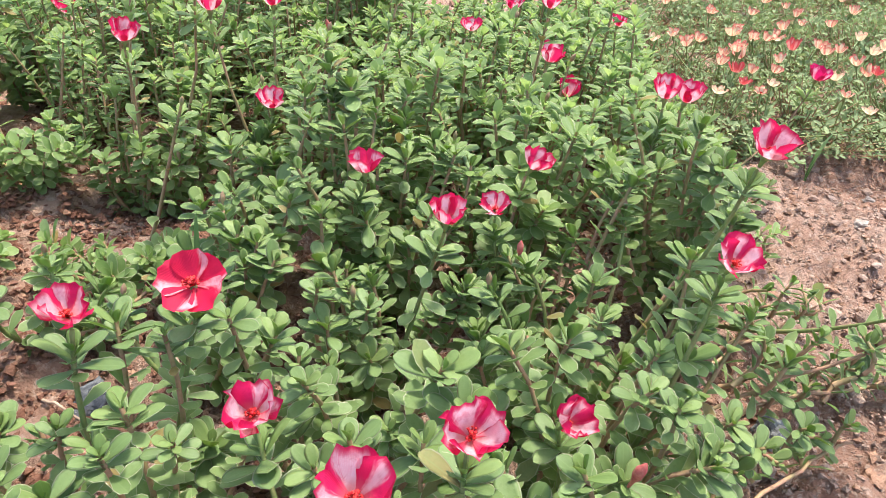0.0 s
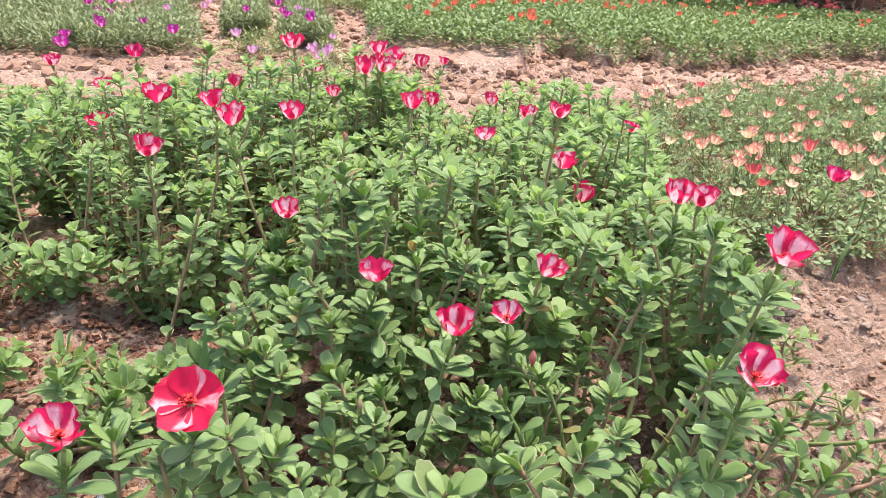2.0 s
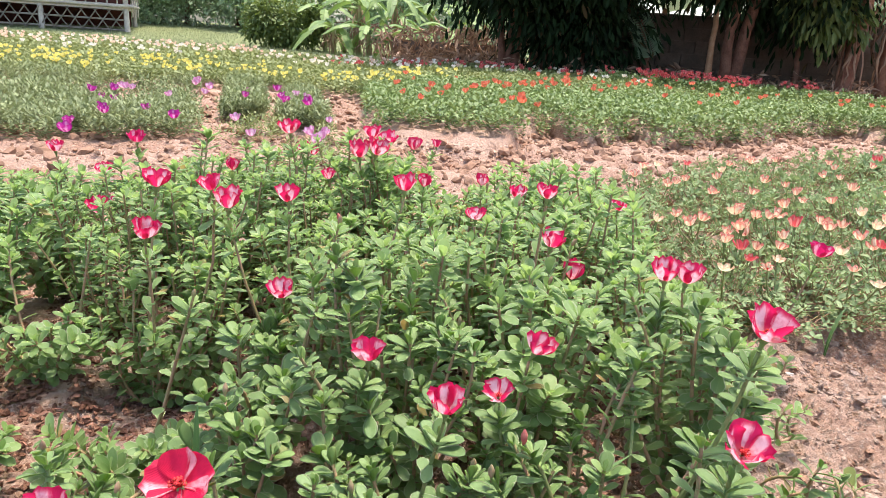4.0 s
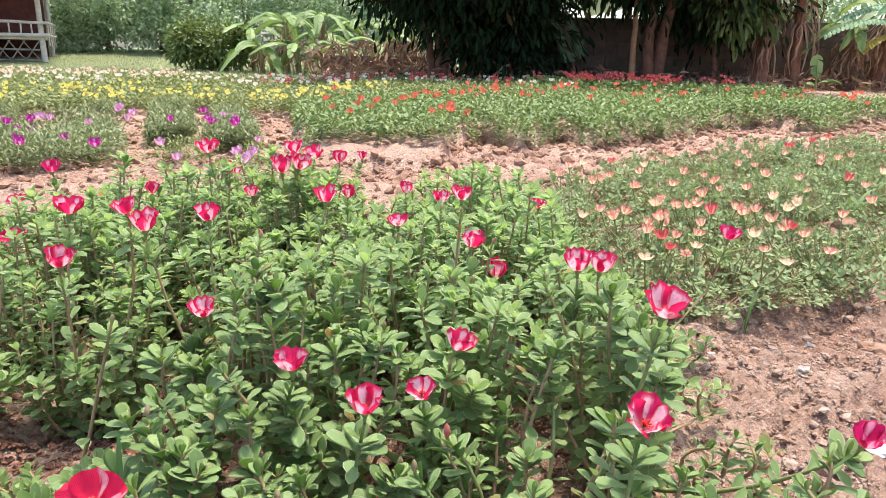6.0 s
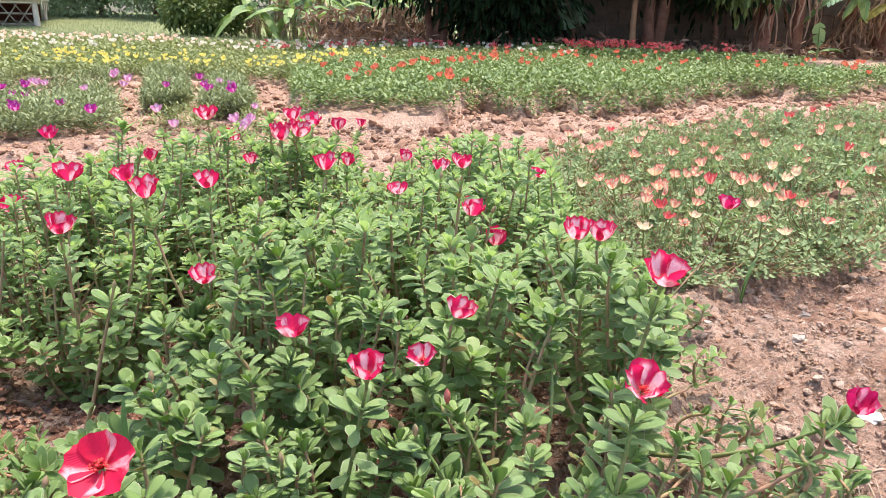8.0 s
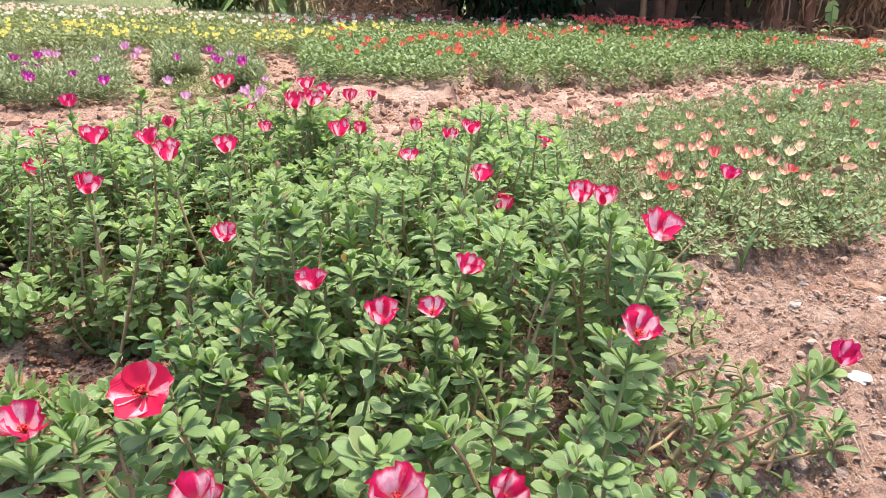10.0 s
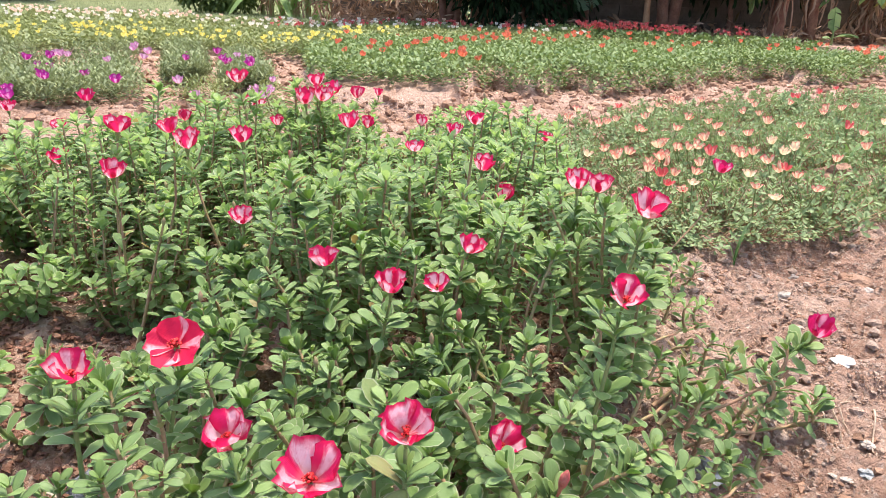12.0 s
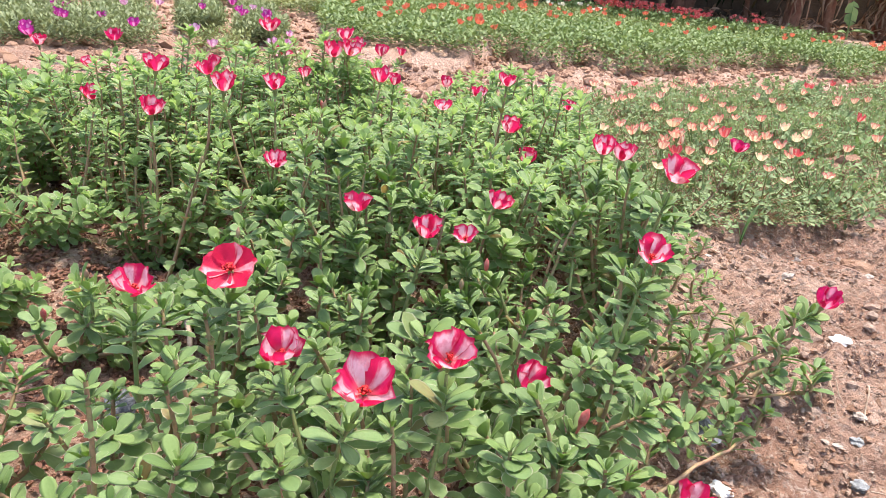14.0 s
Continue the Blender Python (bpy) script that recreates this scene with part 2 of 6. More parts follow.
def soil_mat():
    m, t, b = mat("dry_soil", 0.95, 0.15)
    p = place(t)
    c = mix(t, step(t, noise_tex(t, 3.0, 5.0, vector=p), 0.35, 0.65), (0.38, 0.218, 0.153), (0.545, 0.36, 0.27))
    c = mix(t, maths(t, "MULTIPLY", step(t, noise_tex(t, 38.0, 6.0, 0.75, p), 0.45, 0.62), 0.28), c, (0.22, 0.12, 0.085))
    c = mix(t, maths(t, "MULTIPLY", step(t, noise_tex(t, 120.0, 5.0, 0.75, p), 0.5, 0.66), 0.75), c, (0.60, 0.46, 0.37))
    vor = node(t, "ShaderNodeTexVoronoi", i_Scale=70.0)
    t.links.new(p, vor.inputs["Vector"])
    c = mix(t, maths(t, "MULTIPLY", step(t, vor.outputs[0], 0.25, 0.05), 0.25), c, (0.62, 0.5, 0.42))
    # grass grows on the far lawn
    xyz = node(t, "ShaderNodeSeparateXYZ")
    t.links.new(p, xyz.inputs[0])
    wob = maths(t, "MULTIPLY", noise_tex(t, 0.6, 4.0, vector=p), 3.0)
    lawn = step(t, maths(t, "ADD", xyz.outputs[1], wob), 13.2, 14.6)
    green = mix(t, noise_tex(t, 1.3, 5.0, vector=p), (0.15, 0.18, 0.075), (0.29, 0.30, 0.15))
    c = mix(t, lawn, c, green)
    t.links.new(c, b.inputs["Base Color"])
    h = maths(t, "ADD", noise_tex(t, 90.0, 6.0, 0.7, p), maths(t, "MULTIPLY", vor.outputs[0], 0.5))
    bump(t, b, h, 1.0, 0.022)
    return m


SOIL = soil_mat()

# ---- mesh tools ----
rng = np.random.default_rng(7)


def quads(name, v, f, material, uv=None, smooth=True):
    v, f = np.asarray(v, float), np.asarray(f, int)
    me = bpy.data.meshes.new(name)
    me.vertices.add(len(v))
    me.vertices.foreach_set("co", v.ravel())
    me.loops.add(f.size)
    me.loops.foreach_set("vertex_index", f.ravel())
    me.polygons.add(len(f))
    me.polygons.foreach_set("loop_start", np.arange(len(f)) * f.shape[1])
    me.polygons.foreach_set("use_smooth", np.full(len(f), smooth))
    if uv is not None:
        layer = me.uv_layers.new(name="UVMap")
        layer.data.foreach_set("uv", np.asarray(uv, float)[f.ravel()].ravel())
    me.update(calc_edges=True)
    me.materials.append(material)
    return me


def join(chunks):
    """Joins (v, f[, uv]) chunks into one."""
    vs, fs, us, n = [], [], [], 0
    for c in chunks:
        vs.append(c[0])
        fs.append(np.asarray(c[1]) + n)
        us.append(c[2] if len(c) > 2 else np.zeros((len(c[0]), 2)))
        n += len(c[0])
    return np.concatenate(vs), np.concatenate(fs), np.concatenate(us)


def strewn(template, mats):
    """A template (v, f, uv) put down at every 4x4 of mats."""
    v, f, uv = template
    mats = np.asarray(mats)
    out = np.einsum("nij,kj->nki", mats[:, :3, :3], v) + mats[:, None, :3, 3]
    n = len(mats)
    return out.reshape(-1, 3), (f[None] + (np.arange(n) * len(v))[:, None, None]).reshape(-1, f.shape[1]), np.tile(uv, (n, 1))


def tube(points, radii, sides=6):
    p = np.asarray(points, float)
    r = np.broadcast_to(np.asarray(radii, float), (len(p),))
    d = np.gradient(p, axis=0)
    d /= np.linalg.norm(d, axis=1)[:, None] + 1e-9
    ref = np.where(np.abs(d[:, 2:3]) < 0.8, np.array([[0, 0, 1.0]]), np.array([[1.0, 0, 0]]))
    a = np.cross(d, ref)
    a /= np.linalg.norm(a, axis=1)[:, None] + 1e-9
    b = np.cross(d, a)
    ang = np.linspace(0, 2 * np.pi, sides, endpoint=False)
    v = p[:, None] + r[:, None, None] * (np.cos(ang)[None, :, None] * a[:, None] + np.sin(ang)[None, :, None] * b[:, None])
    i, j = np.meshgrid(np.arange(len(p) - 1), np.arange(sides), indexing="ij")
    k = (j + 1) % sides
    f = np.stack([i * sides + j, i * sides + k, (i + 1) * sides + k, (i + 1) * sides + j], -1).reshape(-1, 4)
    caps = []
    if sides == 4:
        caps = [[0, 3, 2, 1]]
    f2 = np.concatenate([f, np.array(caps, int)]) if caps else f
    uv = np.stack([np.tile(np.linspace(0, 1, sides), len(p)), np.repeat(np.linspace(0, 1, len(p)), sides)], -1)
    return v.reshape(-1, 3), f2, uv


def part(name, me, parent, label="", m=None, kind=""):
    ob = new(name, me)
    ob.parent = parent
    if m is not None:
        ob.matrix_basis = m
    return tagged(ob, label, kind=kind)


def empty(name, at, label, category, group="", kind=""):
    ob = new(name)
    ob.empty_display_size = 0.05
    ob.location = at
    return tagged(ob, label, category, group, kind)


def frames(pos, direction, normal, size, width=1.0):
    """4x4s: y along direction, z near normal."""
    y = direction / (np.linalg.norm(direction, axis=-1, keepdims=True) + 1e-9)
    x = np.cross(y, normal)
    x /= np.linalg.norm(x, axis=-1, keepdims=True) + 1e-9
    z = np.cross(x, y)
    m = np.zeros((len(pos), 4, 4))
    s = np.asarray(size)[:, None] * np.ones((len(pos), 1))
    m[:, :3, 0], m[:, :3, 1], m[:, :3, 2], m[:, :3, 3] = x * s * width, y * s, z * s, pos
    m[:, 3, 3] = 1
    return m


def blade(rows, widths, half, cup, bend, thick=0.0):
    """A leaf of length 1 along y: half its width, its cup and its bend."""
    s, w = np.asarray(rows, float), np.asarray(widths, float) * half
    z0 = -bend * s * s
    if thick:
        ring = [(-1, 1, 0), (-0.55, 0.35, 1), (0, 0, 1), (0.55, 0.35, 1), (1, 1, 0), (0, 0, -1)]
        v = [(k * wi, si, zi + cup * wi * e * 0.6 + t * thick * (0.4 + wi)) for si, wi, zi in zip(s, w, z0) for k, e, t in ring]
        uv = [(0.5 + 0.5 * k, si) for si in s for k, _, _ in ring]
        n = 6
        f = [(r * n + j, r * n + (j + 1) % n, (r + 1) * n + (j + 1) % n, (r + 1) * n + j) for r in range(len(s) - 1) for j in range(n)]
    else:
        v = [(k * wi, si, zi + cup * wi * abs(k) * 0.6) for si, wi, zi in zip(s, w, z0) for k in (-1, 0, 1)]
        uv = [(0.5 + 0.5 * k, si) for si in s for k in (-1, 0, 1)]
        f = [(r * 3 + j, r * 3 + j + 1, r * 3 + j + 4, r * 3 + j + 3) for r in range(len(s) - 1) for j in (0, 1)]
    return np.array(v), np.array(f), np.array(uv)


ROWS_FINE, WIDE_FINE = (0, 0.12, 0.3, 0.5, 0.68, 0.84, 0.95, 1.0), (0.2, 0.32, 0.60, 0.87, 1.0, 0.91, 0.58, 0.12)
LEAF_FINE = [blade(ROWS_FINE, WIDE_FINE, h, c, b, 0.022) for h, c, b in ((0.25, 0.42, 0.16), (0.28, 0.3, 0.24), (0.225, 0.6, 0.06), (0.265, 0.36, -0.04))]
LEAF_MID = blade((0, 0.3, 0.62, 0.87, 1.0), (0.2, 0.6, 1.0, 0.82, 0.12), 0.255, 0.4, 0.12)


def folded(half, cup, bend):
    """A leaf of two panels, folded along its midrib."""
    v = [(0, 0, 0), (0, 1, -bend), (-half * 0.85, 0.42, cup), (-half * 0.8, 0.78, cup * 0.8 - bend * 0.6), (half * 0.85, 0.42, cup), (half * 0.8, 0.78, cup * 0.8 - bend * 0.6)]
    uv = [(0.5, 0), (0.5, 1), (0, 0.42), (0, 0.78), (1, 0.42), (1, 0.78)]
    return np.array(v, float), np.array([(0, 1, 3, 2), (0, 4, 5, 1)]), np.array(uv, float)


def kite(half, cup, bend):
    v = [(0, 0, 0), (half, 0.6, cup), (0, 1, -bend), (-half, 0.6, cup)]
    return np.array(v, float), np.array([(0, 1, 2, 3)]), np.array([(0.5, 0), (0.9, 0.6), (0.5, 1), (0.1, 0.6)], float)


LEAF_FAR = folded(0.265, 0.06, 0.1)
LEAF_SLIM = folded(0.24, 0.06, 0.1)
LEAF_TINY = kite(0.33, 0.07, 0.12)
LEAF_LONG = folded(0.15, 0.03, 0.16)


def smooth(a, b, x):
    k = np.clip((np.asarray(x, float) - a) / (b - a), 0, 1)
    return k * k * (3 - 2 * k)


def lattice(x, y, seed):
    h = np.sin(x * 127.1 + y * 311.7 + seed * 74.7) * 43758.5453
    return h - np.floor(h)


def vnoise(x, y, seed=0):
    xi, yi = np.floor(x), np.floor(y)
    u, v = x - xi, y - yi
    u, v = u * u * (3 - 2 * u), v * v * (3 - 2 * v)
    a, b = lattice(xi, yi, seed), lattice(xi + 1, yi, seed)
    c, d = lattice(xi, yi + 1, seed), lattice(xi + 1, yi + 1, seed)
    return (a + (b - a) * u) * (1 - v) + (c + (d - c) * u) * v


def fbm(x, y, seed=0, octaves=4):
    return sum(0.5 ** i * (vnoise(x * 2 ** i, y * 2 ** i, seed + i) - 0.5) for i in range(octaves))


# ---- ground ----
def orange_front(x):
    """The front edge of the orange bed, as y over x."""
    xs = (-0.8, -0.51, -0.3, 0.0, 0.18, 0.28, 0.46, 0.51, 0.62, 0.92, 0.99, 1.38, 1.61, 2.11, 2.41, 2.6, 2.72, 3.28, 4.05, 8.0)
    ys = (5.2, 3.47, 3.16, 3.12, 3.18, 3.71, 4.20, 3.93, 3.64, 4.18, 3.77, 4.16, 4.26, 4.92, 5.06, 5.05, 4.6, 5.24, 5.89, 8.4)
    return np.interp(x, xs, ys) + 0.10 * fbm(np.asarray(x) * 3.0, 0 * np.asarray(x), 31)


def right_front(x):
    return np.interp(x, (0.45, 0.6, 0.8, 1.14, 3.5), (1.16, 1.14, 1.22, 1.42, 2.6)) + 0.05 * fbm(np.asarray(x) * 7.0, 0 * np.asarray(x), 33)


def right_back(x):
    return np.interp(x, (0.3, 0.41, 0.57, 0.83, 1.12, 1.44, 1.79, 2.47, 3.6, 5.0), (1.75, 1.93, 2.38, 2.68, 2.9, 3.03, 3.18, 3.62, 4.3, 5.0)) + 0.12 * fbm(np.asarray(x) * 4.0, 0 * np.asarray(x), 35)


def land(x, y):
    x, y = np.asarray(x, float), np.asarray(y, float)
    far = smooth(14, 9, y) * smooth(9, 6, np.abs(x)) * smooth(-0.4, 0.1, y)
    z = 0.010 * fbm(x * 4, y * 4, 1) + far * (0.040 * fbm(x * 9, y * 9, 5) + 0.030 * (0.25 - np.abs(fbm(x * 22, y * 22, 9, 3))))
    z += 0.5 * smooth(17, 28, y) * smooth(3, -4, x)
    z += 0.05 * smooth(-0.04, 0.10, y - orange_front(x)) * smooth(-0.9, -0.5, x)
    trench = np.exp(-((y - orange_front(x) + 0.12) / 0.12) ** 2) * smooth(-0.9, -0.5, x)
    z -= 0.035 * trench
    gate = smooth(0.45, 0.6, x)
    z += gate * (0.02 * smooth(-0.05, 0.06, y - right_front(x)) * smooth(0.1, -0.1, y - right_back(x)))
    z -= gate * 0.02 * np.exp(-((y - right_front(x) + 0.03) / 0.035) ** 2)
    return z


def build_ground():
    def axis(lo, hi, start, first, growth):
        out, s = [start], first
        while out[-1] < hi:
            out.append(out[-1] + s)
            s *= growth
        return out

    fine_x = list(np.arange(0.2, 1.25, 0.0095))
    right = axis(0, 120, 1.25, 0.012, 1.03)
    left = [0.4 - q for q in axis(0, 120, 0.2, 0.013, 1.035)]
    xs = np.array(sorted(left[1:]) + fine_x + right[1:])
    fine_y = list(np.arange(0.28, 1.3, 0.0095))
    ys = np.array(sorted(0.56 - q for q in axis(0, 90, 0.28, 0.02, 1.1))[:-1] + fine_y + axis(0, 160, 1.3, 0.012, 1.021)[1:])
    gx, gy = np.meshgrid(xs, ys)
    gz = land(gx, gy)
    near = smooth(2.0, 0.2, np.abs(gx - 0.7)) * smooth(2.4, 1.0, gy) * smooth(0.05, 0.3, gy)
    gz += near * 0.019 * fbm(gx * 60, gy * 75, 17, 2)
    n = len(xs)
    i, j = np.meshgrid(np.arange(len(ys) - 1), np.arange(n - 1), indexing="ij")
    a = i * n + j
    f = np.stack([a, a + 1, a + n + 1, a + n], -1).reshape(-1, 4)
    v = np.stack([gx, gy, gz], -1).reshape(-1, 3)
    g = new("ground", quads("ground", v, f, SOIL))
    tagged(g, "dry crumbly reddish-brown garden soil with grass far off", "ground", kind="structure")


build_ground()

# ---- purslane: shoots, flowers, plants ----
LEAF_MESH = [quads("leaf", *t[:2], LEAF, t[2]) for t in LEAF_FINE]
YOUNG_MESH = [quads("leaf", *t[:2], LEAF_YOUNG, t[2]) for t in LEAF_FINE]


def bezier(p0, p1, p2, p3, n):
    t = np.linspace(0, 1, n)[:, None]
    return (1 - t) ** 3 * p0 + 3 * (1 - t) ** 2 * t * p1 + 3 * (1 - t) * t * t * p2 + t ** 3 * p3


def shoot(root, tip, r, leaves=14, size=0.021, bare=0.0, trail=0.5):
    """A stem from root to tip, trailing and then rising, and its leaves: the stem's points, the leaves' 4x4s and which of them are young."""
    root, tip = np.asarray(root, float), np.asarray(tip, float)
    flat = (tip - root) * np.array([1, 1, 0])
    h = tip[2] - root[2]
    side = np.array([-flat[1], flat[0], 0]) * r.uniform(-0.25, 0.25)
    p1 = root + flat * trail + side + np.array([0, 0, h * 0.12])
    p2 = tip - flat * 0.26 + np.array([0, 0, -h * 0.40]) + r.normal(0, 0.020, 3) * np.array([1, 1, 0.3])
    path = bezier(root, p1, p2, tip, 9)
    length = max(np.linalg.norm(np.diff(path, axis=0), axis=1).sum(), 0.02)
    rose = min(12, max(7, int(leaves * 0.5)))
    k = np.arange(leaves)
    low = leaves - rose
    # lower leaves along the stem, then a close rosette at its end
    back = np.where(k < low, 0.016 + 0.78 * length * np.abs(1 - (k + 0.5) / max(low, 1)) ** 1.1, 0.014 * (leaves - 1 - k) / rose)
    t = np.clip(1 - (bare + back) / length, 0.06, 1)
    q = np.where(k < low, 0.0, (k - low + 1) / rose)
    x = t * 8
    i = np.minimum(x.astype(int), 7)
    pos = path[i] + (path[i + 1] - path[i]) * (x - i)[:, None]
    tan = path[i + 1] - path[i]
    tan /= np.linalg.norm(tan, axis=1)[:, None] + 1e-9
    tan = tan + np.array([0, 0, 0.35]) * (q > 0)[:, None]
    tan /= np.linalg.norm(tan, axis=1)[:, None] + 1e-9
    az = k * 2.39996 + r.uniform(0, 6.28) + r.normal(0, 0.32, leaves)
    ref = np.array([1.0, 0.15, 0])
    a = np.cross(tan, ref)
    a /= np.linalg.norm(a, axis=1)[:, None] + 1e-9
    b = np.cross(tan, a)
    rad = np.cos(az)[:, None] * a + np.sin(az)[:, None] * b
    el = np.radians(np.interp(q, (0, 0.1, 0.6, 0.85, 1), (22, 22, 36, 56, 77)) + r.normal(0, 15, leaves))[:, None]
    d = np.cos(el) * rad + np.sin(el) * tan
    nrm = np.cos(el) * tan - np.sin(el) * rad
    # leaves turn their faces to the sky
    nrm = nrm + np.array([-0.12, -0.08, 0.32])
    s = size * np.interp(q, (0, 0.15, 0.6, 0.85, 1), (0.94, 1.0, 0.98, 0.66, 0.36)) * r.uniform(0.78, 1.2, leaves)
    return path, frames(pos, d, nrm, s, r.uniform(0.88, 1.14)), q > 0.66


def petal(openness, seed):
    """One petal of a flower whose mouth is 1 wide, its base on the axis, growing along +x."""
    r = np.random.default_rng(seed)
    rows, fine = 8, 60
    fs = np.linspace(0, 1, fine)
    a0 = np.radians(np.interp(openness, (0, 0.5, 1), (62, 88, 89)))
    a1 = np.radians(np.interp(openness, (0, 0.42, 0.56, 1), (-6, 9, 14, 60)))
    ang = a1 + (a0 - a1) * (1 - fs) ** 2.4 + np.radians(15) * np.clip((fs - 0.68) / 0.32, 0, 1) ** 1.5 * (openness > 0.3)
    rad = 0.03 + np.concatenate([[0], np.cumsum(np.sin(ang[:-1]))]) / fine
    z = np.concatenate([[0], np.cumsum(np.cos(ang[:-1]))]) / fine
    k = 0.5 / rad.max()
    rad, z = rad * k, z * k
    s = np.linspace(0, 1, rows)
    width = np.interp(s, (0, 0.2, 0.45, 0.7, 0.88, 1), (0.10, 0.34, 0.66, 0.84, 0.80, 0.66)) * k * np.interp(openness, (0, 0.42, 0.56, 0.92), (0.5, 0.43, 0.49, 0.65))
    cols = np.linspace(-1, 1, 7)
    v, uv = [], []
    ph = r.uniform(0, 6.28)
    for i in range(rows):
        for c in cols:
            reach = s[i] * (1 - (0.20 if openness < 0.8 else 0.15) * abs(c) ** 3 - (0.10 if openness < 0.8 else 0.07) * math.exp(-(c / 0.22) ** 2) + 0.04 * math.sin(7 * c + ph))
            ro, zo, an = np.interp(reach, fs, rad), np.interp(reach, fs, z), np.interp(reach, fs, ang)
            curl = 0.34 * width[i] * c * c + (0.09 * math.sin(3.4 * c + ph) + 0.075 * math.sin(8 * c + 2 * ph)) * k * s[i] ** 2
            v.append((ro - curl * math.cos(an), width[i] * c, zo + curl * math.sin(an)))
            uv.append((0.5 + 0.5 * c, s[i]))
    f = [(i * 7 + j, i * 7 + j + 1, i * 7 + j + 8, i * 7 + j + 7) for i in range(rows - 1) for j in range(6)]
    return np.array(v), np.array(f), np.array(uv)


OPEN = (0.12, 0.42, 0.56, 0.92)
PETAL_SHAPE = {o: [petal(o, 10 * i + k) for k in range(5)] for i, o in enumerate(OPEN)}
PETAL_CACHE = {}


def petal_meshes(o, material):
    key = (o, material.name)
    if key not in PETAL_CACHE:
        PETAL_CACHE[key] = [quads("petal", *p[:2], material, p[2]) for p in PETAL_SHAPE[o]]
    return PETAL_CACHE[key]


def stamen_mesh():
    r = np.random.default_rng(3)
    chunks = []
    for _ in range(20):
        a, t = r.uniform(0, 6.28), r.uniform(0.05, 0.75)
        d = np.array([math.cos(a) * math.sin(t), math.sin(a) * math.sin(t), math.cos(t)])
        n = r.uniform(0.14, 0.24)
        chunks.append(tube([d * 0.02, d * n * 0.92, d * n * 0.96, d * n], (0.012, 0.011, 0.032, 0.006), 4))
    return quads("stamen", *join(chunks)[:2], STAMEN)


STAMENS = stamen_mesh()
CALYX = quads("flower", *tube([(0, 0, -0.36), (0, 0, -0.2), (0, 0, -0.09), (0, 0, 0.0), (0, 0, 0.01)], (0.045, 0.06, 0.11, 0.09, 0.03), 8)[:2], STEM_GREEN)


def tilted(axis, turn):
    q = Vector(axis).normalized().to_track_quat("Z", "Y")
    return q.to_matrix().to_4x4() @ Matrix.Rotation(turn, 4, "Z")


def flower(parent, at, wide, openness, lean, r, material, label, slim=1.0):
    """A five-petalled flower under a plant: at is from the plant's root, lean the way its face tips."""
    axis = Vector((lean[0], lean[1], 1.0)).normalized()
    m = Matrix.Translation(at) @ tilted(axis, r.uniform(0, 6.28)) @ Matrix.Scale(wide, 4)
    fl = part("flower", CALYX, parent, label, m)
    o = min(OPEN, key=lambda q: abs(q - openness))
    shapes = petal_meshes(o, material)
    for k in range(5):
        long, lay = r.uniform(0.86, 1.08), r.normal(0, 0.085)
        mk = Matrix.Rotation(math.tau * k / 5 + r.normal(0, 0.07), 4, "Z") @ Matrix.Rotation(lay, 4, "Y") @ Matrix.Diagonal((0.94 + 0.06 * (k % 2), r.uniform(0.9, 1.1) * slim, long, 1))
        part("petal", shapes[int(r.integers(5))], fl, m=mk)
    if openness > 0.3:
        part("stamen", STAMENS, fl)
    return fl


def bud_mesh(length, fat, skin):
    t = tube([(0, 0, -0.4), (0, 0, 0), (0, 0, 0.25), (0, 0, 0.6), (0, 0, 0.9), (0, 0, 1.0)], np.array((0.1, 0.16, 0.34, 0.36, 0.14, 0.02)) * fat, 7)
    return quads("bud", t[0] * length, t[1], skin)


BUD_MESH, BUD_MESH_RED = bud_mesh(0.011, 0.62, BUD), bud_mesh(0.011, 0.55, BUD_RED)

